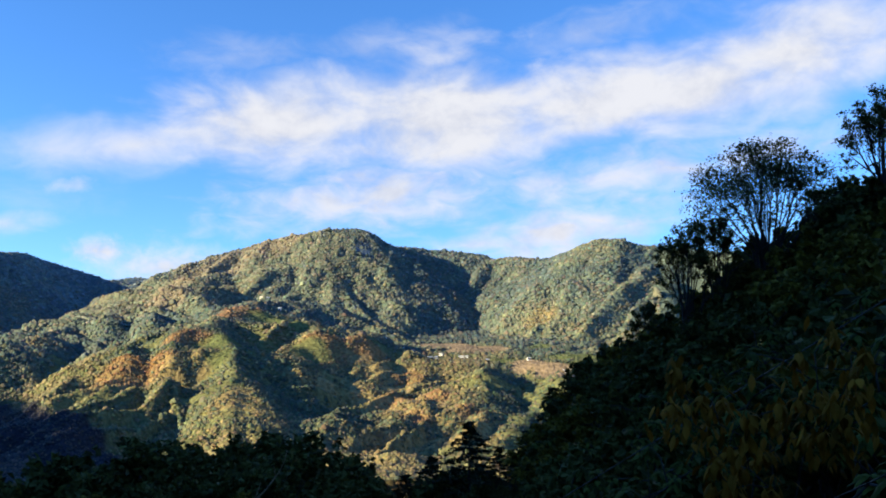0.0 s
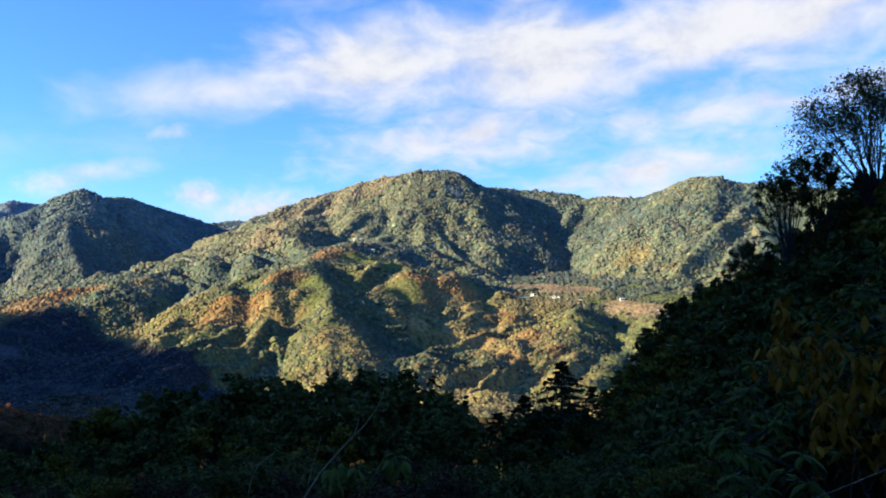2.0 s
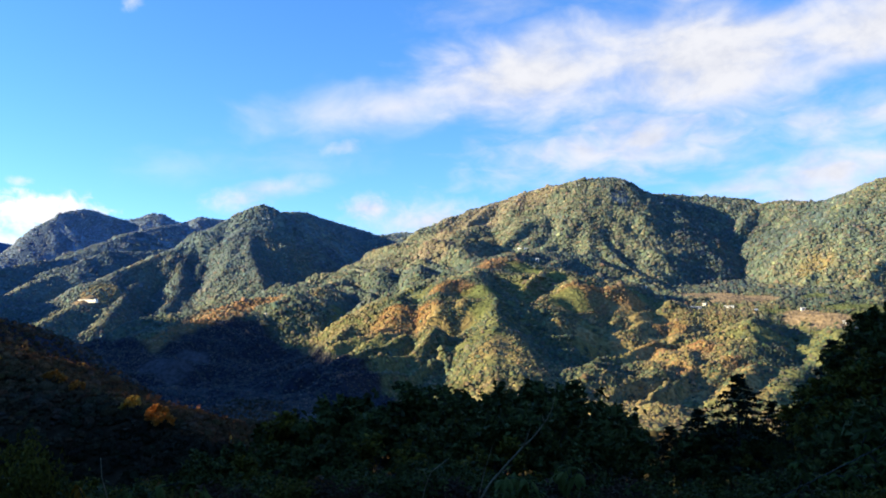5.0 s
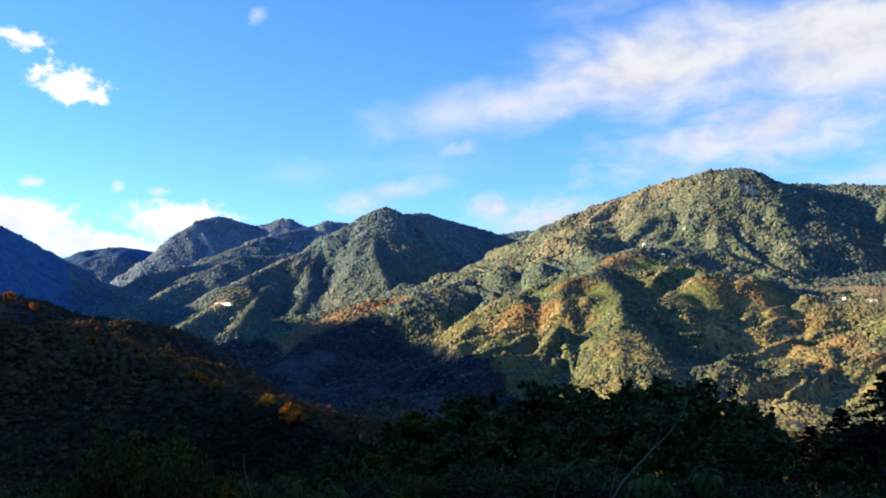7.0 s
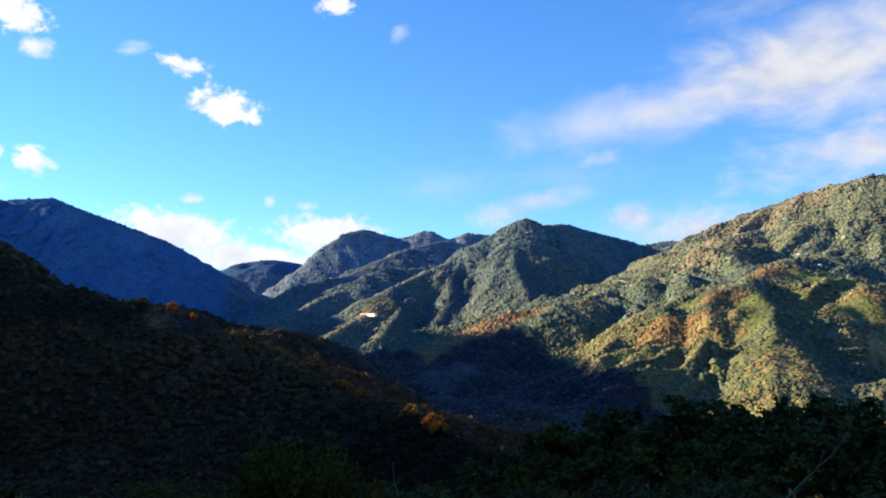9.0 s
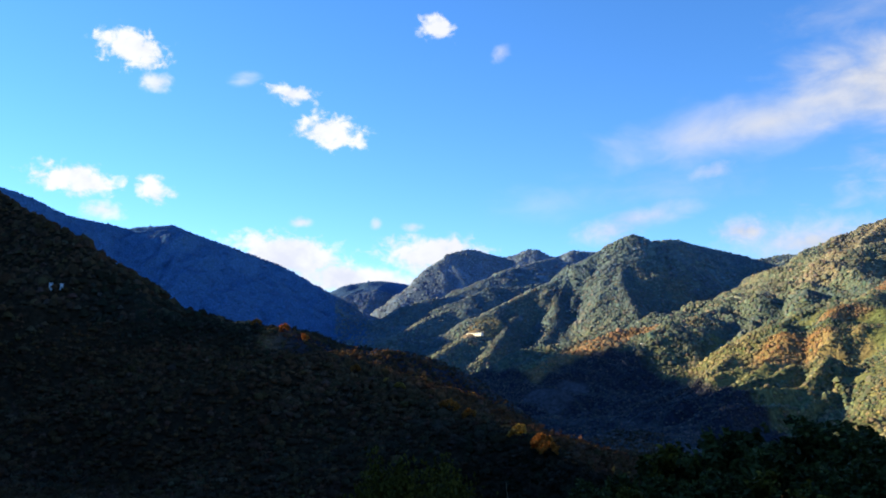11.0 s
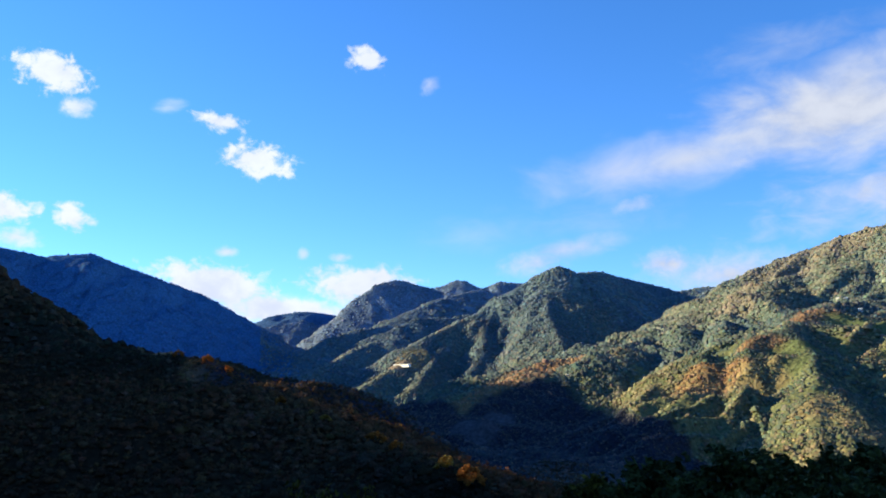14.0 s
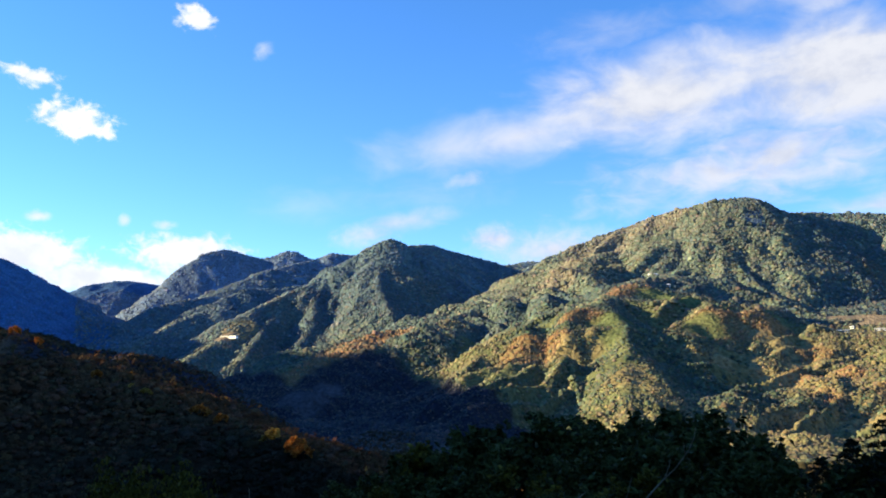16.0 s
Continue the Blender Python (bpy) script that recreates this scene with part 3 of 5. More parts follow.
M_NEEDLE = foliage("needles", (0.026, 0.032, 0.010), 0.6, 0.5, 0.4, 0.0, 0.1)
M_BARK = plain("bark", (0.032, 0.026, 0.021), 0.9, 0.08, 0.4)
M_BARK_PALE = plain("pale_bark", (0.24, 0.165, 0.085), 0.85, 0.05, 0.3)
M_WALL = plain("plaster", (0.78, 0.77, 0.74), 0.8, 0.8, 0.12)
M_ROOF = plain("tin_roof", (0.62, 0.63, 0.64), 0.45, 1.0, 0.15)
M_ROOF_RED = plain("red_roof", (0.42, 0.10, 0.06), 0.6, 1.0, 0.2)
M_DARK = plain("window_dark", (0.03, 0.035, 0.04), 0.2, 0.5, 0.1)
M_WIRE = plain("cable_black", (0.03, 0.03, 0.03), 0.6, 0.1, 0.1)


# ---- mesh helpers ----
class Soup:
    """Vertices, faces and a tint per vertex, gathered before the mesh is made."""

    def __init__(self):
        self.v, self.f, self.n = [], [], 0

    def add(self, verts, faces):
        self.v.append(np.asarray(verts, float).reshape(-1, 3))
        self.f += [tuple(i + self.n for i in f) for f in faces]
        self.n += len(self.v[-1])

    def tube(self, pts, radii, sides=6):
        pts = [Vector(p) for p in pts]
        ring, faces = [], []
        for k, p in enumerate(pts):
            way = (pts[min(k + 1, len(pts) - 1)] - pts[max(k - 1, 0)]).normalized()
            side = way.cross(Vector((0.31, 0.93, 0.17))).normalized()
            up = side.cross(way)
            for j in range(sides):
                a = 2 * math.pi * j / sides
                ring.append(p + radii[k] * (math.cos(a) * side + math.sin(a) * up))
        for k in range(len(pts) - 1):
            for j in range(sides):
                a, b = k * sides + j, k * sides + (j + 1) % sides
                faces.append((a, b, b + sides, a + sides))
        faces.append(tuple(range(sides))[::-1])
        faces.append(tuple((len(pts) - 1) * sides + j for j in range(sides)))
        self.add(ring, faces)

    def leaves(self, centres, sizes, gen, droop=0.0, long=1.6):
        """Leaf sprays folded along the midrib."""
        c = np.asarray(centres, float)
        n = len(c)
        s = np.asarray(sizes, float).reshape(-1, 1)
        d = gen.normal(size=(n, 3))
        d[:, 2] = d[:, 2] * 0.6 - droop
        d /= np.linalg.norm(d, axis=1, keepdims=True)
        e = np.cross(d, gen.normal(size=(n, 3)))
        e /= np.linalg.norm(e, axis=1, keepdims=True)
        nn = np.cross(d, e)
        tip, root = c + d * s * long * 0.5, c - d * s * long * 0.5
        lft, rgt = c + e * s * 0.5 + nn * s * 0.22, c - e * s * 0.5 + nn * s * 0.22
        verts = np.stack([root, lft, tip, rgt], 1).reshape(-1, 3)
        faces = [(4 * k + a, 4 * k + b, 4 * k + e) for k in range(n) for a, b, e in ((0, 1, 2), (0, 2, 3))]
        self.add(verts, faces)

    def mesh(self, name, material, smooth_faces=False):
        me = bpy.data.meshes.new(name)
        me.from_pydata(np.concatenate(self.v).tolist(), [], self.f)
        me.materials.append(material)
        if smooth_faces:
            me.polygons.foreach_set("use_smooth", [True] * len(me.polygons))
        return me


def fast_mesh(name, verts, tris, material, tint, smooth_faces=False, lie=None):
    """A mesh from arrays of vertices, triangles and tints."""
    me = bpy.data.meshes.new(name)
    me.vertices.add(len(verts))
    me.vertices.foreach_set("co", np.ascontiguousarray(verts, np.float32).ravel())
    k = tris.shape[1]
    me.loops.add(tris.size)
    me.loops.foreach_set("vertex_index", np.ascontiguousarray(tris, np.int32).ravel())
    me.polygons.add(len(tris))
    me.polygons.foreach_set("loop_start", np.arange(0, tris.size, k, dtype=np.int32))
    me.update(calc_edges=True)
    me.validate()
    if smooth_faces:
        me.polygons.foreach_set("use_smooth", np.ones(len(tris), bool))
    col = me.attributes.new("tint", "FLOAT_COLOR", "POINT")
    rgba = np.ones((len(verts), 4), np.float32)
    rgba[:, :3] = tint
    col.data.foreach_set("color", rgba.ravel())
    if lie is not None:
        vec = me.attributes.new("lie", "FLOAT_VECTOR", "POINT")
        vec.data.foreach_set("vector", np.ascontiguousarray(lie, np.float32).ravel())
    me.materials.append(material)
    return me


def part(name, mesh, parent, label=""):
    ob = new(name, mesh)
    ob.parent = parent
    return tagged(ob, label)


# ---- what grows where ----
BROWN = (0.18, 0.125, 0.080)
# tints of each stretch of wood: common, dark, light
WOOD_TINTS = {
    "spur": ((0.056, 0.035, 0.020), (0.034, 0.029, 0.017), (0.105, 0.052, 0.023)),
    "valley": ((0.140, 0.150, 0.074), (0.070, 0.098, 0.062), (0.245, 0.190, 0.086)),
    # ridge leaves with raised blue: some distance haze put into the colour
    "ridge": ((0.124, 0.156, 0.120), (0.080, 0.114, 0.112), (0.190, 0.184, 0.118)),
    # dark blue for the hollow in shade: shade and haze as leaf colour
    "shaded_vale": ((0.031, 0.034, 0.048), (0.022, 0.024, 0.035), (0.042, 0.040, 0.046)),
    # farther stands: the blue haze of distance is put into these tints
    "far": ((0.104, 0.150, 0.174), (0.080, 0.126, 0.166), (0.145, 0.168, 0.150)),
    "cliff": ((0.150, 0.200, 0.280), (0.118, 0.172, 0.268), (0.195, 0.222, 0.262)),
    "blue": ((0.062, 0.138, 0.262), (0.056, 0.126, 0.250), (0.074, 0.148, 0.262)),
}
# the rock colour is dark blue: the cliff's shade and haze put in
ORANGE, GRASS, FIELD, STRAW, HAZED_ROCK, DRY, CLEARING = (0.330, 0.172, 0.076), (0.112, 0.134, 0.056), (0.250, 0.180, 0.125), (0.270, 0.205, 0.098), (0.060, 0.090, 0.150), (0.245, 0.200, 0.140), (0.085, 0.080, 0.086)
MEADOW = (0.135, 0.140, 0.066)
# bearing, elevation, radius in metres of each patch
PATCHES = {
    "orange": [(36.0, -1.35, 36), (35.3, -0.85, 38), (34.7, -0.35, 40), (34.1, 0.0, 40), (33.5, 0.35, 42), (32.9, 0.65, 42), (32.4, 0.92, 42), (31.8, 1.2, 42), (31.2, 1.42, 42), (30.7, 1.62, 42), (30.2, 1.82, 42), (29.6, 2.0, 42), (29.1, 2.14, 42), (28.5, 2.25, 38), (27.8, 2.38, 30), (20.2, 0.7, 36), (19.3, 1.2, 36), (18.2, 1.9, 34), (16.6, 3.1, 32), (16.0, 3.3, 30), (13.4, 4.8, 40), (12.6, 5.0, 34), (7.4, 3.0, 50), (6.2, 3.0, 45), (5.2, 2.7, 36), (3.4, -0.6, 34), (2.2, 0.4, 30), (2.0, -1.8, 26), (0.4, -0.4, 24), (-1.5, -1.2, 22), (54, 2.8, 40), (52, 2.7, 40), (50.4, 2.0, 30)],
    "grass": [(14.6, 2.9, 32), (14.3, 2.1, 24), (11.6, 4.4, 42), (9.6, 4.3, 34), (8.6, 2.6, 40), (-8.6, 2.0, 50), (-6.3, 2.6, 30), (-4.2, 1.7, 24), (-9.4, 1.3, 40)],
    "field": [(-0.6, 2.7, 46), (-1.8, 2.6, 52), (-3.2, 2.5, 44), (-5.4, 1.5, 34), (-6.8, 1.15, 36), (-8.2, 0.85, 34), (1.0, 2.8, 26), (39.2, 2.1, 30)],
    "clearing": [(33.6, -1.5, 30), (34.6, -1.8, 26), (32.6, -1.3, 22)],
    "dry": [(15.6, 7.4, 70), (13.6, 8.2, 70), (11.5, 9.0, 50), (17.6, 5.9, 50), (10.2, 9.4, 40), (16.8, 6.6, 50)],
    "straw": [(10.6, -1.4, 40), (10.2, -2.4, 36), (5.0, -2.6, 60), (4.5, -4.2, 60), (8.4, 0.8, 45), (1.6, 0.6, 60), (7.0, 2.0, 55), (5.5, 1.2, 60), (4.2, 0.0, 60), (2.5, -1.2, 60), (0.5, -1.8, 60), (-1.0, -3.0, 50), (9.5, 2.0, 40), (13.0, -0.5, 36), (17.0, 1.0, 40), (15.5, 2.2, 36), (-6.5, 4.2, 40), (-1.0, -2.4, 60), (20.6, 0.4, 40), (38.2, 2.6, 50), (24.4, 3.0, 40)],
    "rock": [(41.9, 5.6, 70), (42.2, 5.0, 70), (41.5, 6.3, 50), (42.6, 4.3, 60), (5.3, 9.1, 22), (5.0, 8.7, 18)],
}
SPOTS = {kind: [(*sighted(a, e)[:2], rad) for a, e, rad in spots] for kind, spots in PATCHES.items()}


def share(kind, x, y):
    """How far a place belongs to patches of a kind, with a ragged border."""
    best = np.zeros_like(x)
    rag = (fbm(x / 30, y / 30, 3) - 0.5) * 0.9
    for px, py, rad in SPOTS[kind]:
        best = np.maximum(best, smooth(1.15, 0.75, np.hypot(x - px, y - py) / rad + rag))
    return best


def blend(base, colour, f):
    return base + (np.asarray(colour) - base) * f[:, None]


def meadow(x, y):
    """Open grassy stretches among the lower woods."""
    r = np.hypot(x, y)
    return smooth(0.55, 0.61, fbm(x / 75 + 9, y / 75, 3)) * smooth(1800, 1600, r) * smooth(820, 900, r) * (np.degrees(np.arctan2(-x, y)) < 24) * (1 - shaded_vale(x, y))


def shaded_vale(x, y):
    """The hollow below the orange ridge, its shade put into the tint."""
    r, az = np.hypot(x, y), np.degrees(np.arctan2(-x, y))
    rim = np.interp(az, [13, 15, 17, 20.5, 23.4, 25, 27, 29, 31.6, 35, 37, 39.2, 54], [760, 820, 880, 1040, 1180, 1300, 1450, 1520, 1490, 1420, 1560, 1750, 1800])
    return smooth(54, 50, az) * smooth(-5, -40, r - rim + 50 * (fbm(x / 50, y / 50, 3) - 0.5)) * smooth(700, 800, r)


# ---- ground: one sheet to the horizon ----
GRID_AZ = np.concatenate([np.arange(-34, -13, 0.5), np.arange(-13, 66, 0.22), np.arange(66, 76, 0.5), np.arange(76, 326, 2.5)])
GRID_R = np.concatenate([[0.05, 1.5], np.geomspace(3, 780, 170), np.geomspace(785, 4700, 400)])
GRID_Z = []


def surface(x, y):
    """Height of the ground sheet between its grid lines."""
    az = np.degrees(np.arctan2(-x, y))
    az = np.where(az < GRID_AZ[0], az + 360, az)
    r = np.hypot(x, y)
    i = np.clip(np.searchsorted(GRID_AZ, az) - 1, 0, len(GRID_AZ) - 2)
    j = np.clip(np.searchsorted(GRID_R, r) - 1, 0, len(GRID_R) - 2)
    u = (az - GRID_AZ[i]) / (GRID_AZ[i + 1] - GRID_AZ[i])
    w = (r - GRID_R[j]) / (GRID_R[j + 1] - GRID_R[j])
    z = GRID_Z[0]
    return (z[i, j] * (1 - u) + z[i + 1, j] * u) * (1 - w) + (z[i, j + 1] * (1 - u) + z[i + 1, j + 1] * u) * w


def build_ground():
    az, r = GRID_AZ, GRID_R
    A, R = np.meshgrid(np.radians(az), r, indexing="ij")
    x, y = (-R * np.sin(A)).ravel(), (R * np.cos(A)).ravel()
    z = land(x, y)
    n, m = len(az), len(r)
    GRID_Z.append(z.reshape(n, m))
    i, j = np.meshgrid(np.arange(n), np.arange(m - 1), indexing="ij")
    a, b = (i * m + j).ravel(), (((i + 1) % n) * m + j).ravel()
    quads = np.stack([a, a + 1, b + 1, b], 1)[:, ::-1]
    dist = np.hypot(x, y)
    tint = np.tile(np.array((0.022, 0.017, 0.007)), (len(x), 1))
    bearing = np.degrees(np.arctan2(-x, y))
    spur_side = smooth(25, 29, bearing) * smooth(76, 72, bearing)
    tint = blend(tint, np.array(WOOD_TINTS["spur"][0]) * 0.7, spur_side * smooth(95, 120, dist))
    # ground tints follow the woods, with distance haze put in from the ridges on
    for wood_tint, lo, hi in (("valley", 800, 950), ("ridge", 1450, 1700), ("far", 2500, 2800)):
        tint = blend(tint, WOOD_TINTS[wood_tint][0], smooth(lo, hi, dist) * np.where(bearing > 44, smooth(1700, 2600, dist), 1.0))
    tint = blend(tint, WOOD_TINTS["far"][0], 0.5 * smooth(1600, 2450, dist) * smooth(19, 25, bearing) * smooth(50, 46, bearing))
    tint = blend(tint, WOOD_TINTS["cliff"][0], smooth(2850, 3500, dist))
    tint = blend(tint, WOOD_TINTS["blue"][0], smooth(2500, 2700, dist) * smooth(45.4, 46.6, bearing))
    # the far pass in one flat haze colour
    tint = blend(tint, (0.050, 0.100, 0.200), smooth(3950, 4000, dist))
    tint = tint * np.where(bearing > 46, 1.0, 0.6 + 0.8 * fbm(x / 60, y / 60))[:, None]
    # shade of the hollow put into the ground tint
    tint = blend(tint, WOOD_TINTS["shaded_vale"][0], shaded_vale(x, y))
    tint = blend(tint, MEADOW, meadow(x, y) * (0.6 + 0.4 * fbm(x / 20, y / 20, 2)))
    for kind, col in (("orange", ORANGE), ("straw", STRAW), ("grass", GRASS), ("field", FIELD), ("rock", HAZED_ROCK), ("dry", DRY), ("clearing", CLEARING)):
        tint = blend(tint, col, share(kind, x, y) * 0.85 * (1 - shaded_vale(x, y) * (kind == "orange")))
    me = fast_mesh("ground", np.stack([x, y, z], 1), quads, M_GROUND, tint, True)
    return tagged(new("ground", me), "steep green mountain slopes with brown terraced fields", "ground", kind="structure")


ground = build_ground()


# ---- far woods ----
def clump(gen, shape, sprays):
    """A near crown: a lumpy heart in a shell of leaf sprays."""
    v = shape
    lump = sum(gen.uniform(0.5, 1) * np.sin(v @ gen.normal(0, 2.6, 3) + gen.uniform(0, 6)) for _ in range(4))
    v = v * (0.66 + 0.08 * lump[:, None])
    d = gen.normal(size=(sprays, 3))
    d[:, 2] = np.abs(d[:, 2]) * 1.2 - 0.2
    d /= np.linalg.norm(d, axis=1, keepdims=True)
    c = d * gen.uniform(0.6, 1.08, (sprays, 1))
    leaf = c[:, None] + gen.normal(0, 0.23, (sprays, 3, 3))
    return np.vstack([v, leaf.reshape(-1, 3)])


ICO = np.array([(0, 11, 5), (0, 5, 1), (0, 1, 7), (0, 7, 10), (0, 10, 11), (1, 5, 9), (5, 11, 4), (11, 10, 2), (10, 7, 6), (7, 1, 8), (3, 9, 4), (3, 4, 2), (3, 2, 6), (3, 6, 8), (3, 8, 9), (4, 9, 5), (2, 4, 11), (6, 2, 10), (8, 6, 7), (9, 8, 1)])
GOLDEN_CUT = (1 + 5 ** 0.5) / 2
HEART = np.array([(-1, GOLDEN_CUT, 0), (1, GOLDEN_CUT, 0), (-1, -GOLDEN_CUT, 0), (1, -GOLDEN_CUT, 0), (0, -1, GOLDEN_CUT), (0, 1, GOLDEN_CUT), (0, -1, -GOLDEN_CUT), (0, 1, -GOLDEN_CUT), (GOLDEN_CUT, 0, -1), (GOLDEN_CUT, 0, 1), (-GOLDEN_CUT, 0, -1), (-GOLDEN_CUT, 0, 1)]) / math.hypot(1, GOLDEN_CUT)
SPRAYS = (0, 11, 40)      # leaf sprays of a middling and of a near crown
TENT = np.array([(0, k, k % 6 + 1) for k in range(1, 7)])
DOME = np.array([(0, k + 1, (k + 1) % 4 + 1) for k in range(4)] + [q for k in range(4) for q in ((k + 1, k + 5, (k + 1) % 4 + 5), (k + 1, (k + 1) % 4 + 5, (k + 1) % 4 + 1))])


def tent(gen):
    """A far crown: a low jittered cap of six facets."""
    a = np.arange(6) * np.pi / 3 + gen.uniform(-0.3, 0.3, 6)
    ring = np.stack([np.cos(a), np.sin(a), np.full(6, -0.35)], 1) * gen.uniform(0.8, 1.2, (6, 1))
    return np.vstack([[(gen.normal(0, 0.15), gen.normal(0, 0.15), 0.85)], ring])


def dome(gen):
    """A rounded crown: a lopsided cap over a wider skirt."""
    a = np.arange(4) * np.pi * 0.5 + gen.uniform(-0.35, 0.35, 4)
    cap = np.stack([np.cos(a) * 0.72, np.sin(a) * 0.72, gen.uniform(0.35, 0.75, 4)], 1) * gen.uniform(0.8, 1.15, (4, 1))
    skirt = np.stack([np.cos(a + 0.3), np.sin(a + 0.3), gen.uniform(-0.6, -0.25, 4)], 1) * gen.uniform(0.85, 1.25, (4, 1))
    return np.vstack([[(gen.normal(0, 0.18), gen.normal(0, 0.18), gen.uniform(0.85, 1.1))], cap, skirt])


def in_sight(x, y, top):
    """Whether a crown stands clear of the nearer ground, seen from the lookout."""
    if len(GRID_Z) == 1:
        GRID_Z.append(np.maximum.accumulate((GRID_Z[0] - EYE) / GRID_R[None], axis=1))
    az, r = np.degrees(np.arctan2(-x, y)), np.hypot(x, y)
    i = np.clip(np.searchsorted(GRID_AZ, az) - 1, 0, len(GRID_AZ) - 2)
    j = np.clip(np.searchsorted(GRID_R, r) - 2, 0, len(GRID_R) - 2)
    return (top - EYE) / r > np.minimum(GRID_Z[1][i, j], GRID_Z[1][i + 1, j])


def woods(label, wood_tint, count, az0, az1, r0, r1, size, seed, near=0):
    """Crowns strewn over a stretch of the hills, as one sheet of far wood."""
    gen = np.random.default_rng(seed)
    a = np.radians(gen.uniform(az0, az1, count))
    r = np.sqrt(gen.uniform(r0 ** 2, r1 ** 2, count))
    x, y = -r * np.sin(a), r * np.cos(a)
    bare = np.maximum(np.maximum(share("field", x, y), np.maximum(share("rock", x, y) * 0.7, share("clearing", x, y))), share("grass", x, y) * 0.75)
    glade = meadow(x, y) * 0.85
    # crowns hidden from the camera's spot are mostly left out
    seen = in_sight(x, y, surface(x, y) + 2 * size)
    keep = (gen.random(count) > np.maximum(bare, glade)) & (seen | (gen.random(count) < 0.2))
    x, y, r = x[keep], y[keep], r[keep]
    n = len(x)
    z = surface(x, y)
    az = np.degrees(np.arctan2(-x, y))
    tone = fbm(x / 180, y / 180, 4) + gen.normal(0, 0.07, n)
    common, dark, light = (np.tile(np.array(c), (n, 1)) for c in WOOD_TINTS[wood_tint])
    # haze put into the crowns: they turn bluer with distance
    if wood_tint in ("valley", "ridge"):
        common, dark, light = (blend(blend(np.tile(np.array(p), (n, 1)), q, smooth(1250, 1900, r)), f, smooth(2000, 2800, r)) for p, q, f in zip(WOOD_TINTS["valley"], WOOD_TINTS["ridge"], WOOD_TINTS["far"]))
    if wood_tint == "far":
        common, dark, light = (blend(np.tile(np.array(p), (n, 1)), q, smooth(2000, 2800, r)) for p, q in zip(WOOD_TINTS["ridge"], WOOD_TINTS["far"]))
    tint = common + (dark - common) * smooth(0.52, 0.40, tone)[:, None]
    tint = tint + (light - tint) * (smooth(0.48, 0.60, tone) * gen.uniform(0.3, 1, n))[:, None]
    # crowns in the shaded hollow take the same darkened tint
    if wood_tint in ("valley", "ridge"):
        tint = blend(tint, WOOD_TINTS["shaded_vale"][0], shaded_vale(x, y) * gen.uniform(0.8, 1, n))
    if wood_tint == "far":
        tint = blend(tint, WOOD_TINTS["cliff"][0], smooth(3200, 3700, r) * gen.uniform(0.6, 1.0, n))
    tint = blend(tint, BROWN, {'spur': 0.4, 'far': 0.3, 'blue': 0.0}.get(wood_tint, 1.0) * (gen.random(n) < 0.18 + 0.3 * smooth(0.5, 0.7, fbm(x / 90 + 40, y / 90))) * gen.uniform(0.2, 0.6, n))
    tint = blend(tint, STRAW, share("straw", x, y) * (gen.random(n) < 0.5) * gen.uniform(0.4, 1.0, n))
    tint = blend(tint, DRY, share("dry", x, y) * gen.uniform(0.3, 0.9, n))
    tint = blend(tint, ORANGE, share("orange", x, y) * (gen.random(n) < 0.9) * gen.uniform(0.45, 1.0, n) * np.where(az > 25, 1 - 0.9 * shaded_vale(x, y), 0.85))
    tint = blend(tint, GRASS, share("grass", x, y) * 0.6)
    tint = tint * gen.lognormal(0, 0.05 if wood_tint == "blue" else 0.12 if wood_tint == "spur" else 0.2, (n, 1)) * gen.normal(1, 0.07, (n, 3)).clip(0.8, 1.2)
    # darkness of the shaded slope put into the tint by bearing and distance
    if wood_tint == "spur":
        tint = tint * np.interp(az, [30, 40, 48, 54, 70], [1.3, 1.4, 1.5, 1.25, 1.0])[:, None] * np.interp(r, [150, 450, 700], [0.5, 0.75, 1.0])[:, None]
    plainer = wood_tint == "blue"
    shapes = np.stack([clump(gen, HEART, SPRAYS[near]) if near else tent(gen) if plainer else dome(gen) for _ in range(24)])
    facets, corners = (np.vstack([ICO, 12 + np.arange(3 * SPRAYS[near]).reshape(-1, 3)]), 12 + 3 * SPRAYS[near]) if near else (TENT, 7) if plainer else (DOME, 9)
    s = size * gen.lognormal(0, 0.32, n)
    s = np.where(np.maximum(share("orange", x, y), share("straw", x, y)) > 0.5, s * 0.85, s)
    s = s * (1 - 0.5 * share("grass", x, y)) * (1 - 0.35 * shaded_vale(x, y))
    turn = gen.uniform(0, 2 * np.pi, n)
    v = shapes[gen.integers(0, 24, n)] * s[:, None, None]
    v[..., 2] *= (gen.uniform(0.55, 0.9, n) if near else gen.uniform(0.55, 0.95, n))[:, None]
    c, sn = np.cos(turn)[:, None], np.sin(turn)[:, None]
    vx, vy = v[..., 0] * c - v[..., 1] * sn, v[..., 0] * sn + v[..., 1] * c
    verts = np.stack([vx + x[:, None], vy + y[:, None], v[..., 2] + (z + s * 0.3)[:, None]], -1).reshape(-1, 3)
    tris = (facets[None] + corners * np.arange(n)[:, None, None]).reshape(-1, 3)
    gx, gy = (surface(x + 5, y) - surface(x - 5, y)) / 10, (surface(x, y + 5) - surface(x, y - 5)) / 10
    lie = np.stack([-gx, -gy, np.ones(n)], 1)
    lie /= np.linalg.norm(lie, axis=1, keepdims=True)
    me = fast_mesh("forest", verts, tris, M_WOODS_FAR if wood_tint == "blue" else M_WOODS_NEAR if wood_tint == "spur" else M_WOODS, np.repeat(tint, corners, 0), True, np.repeat(lie, corners, 0))
    return tagged(new("forest", me), label, "forest", kind="stuff")


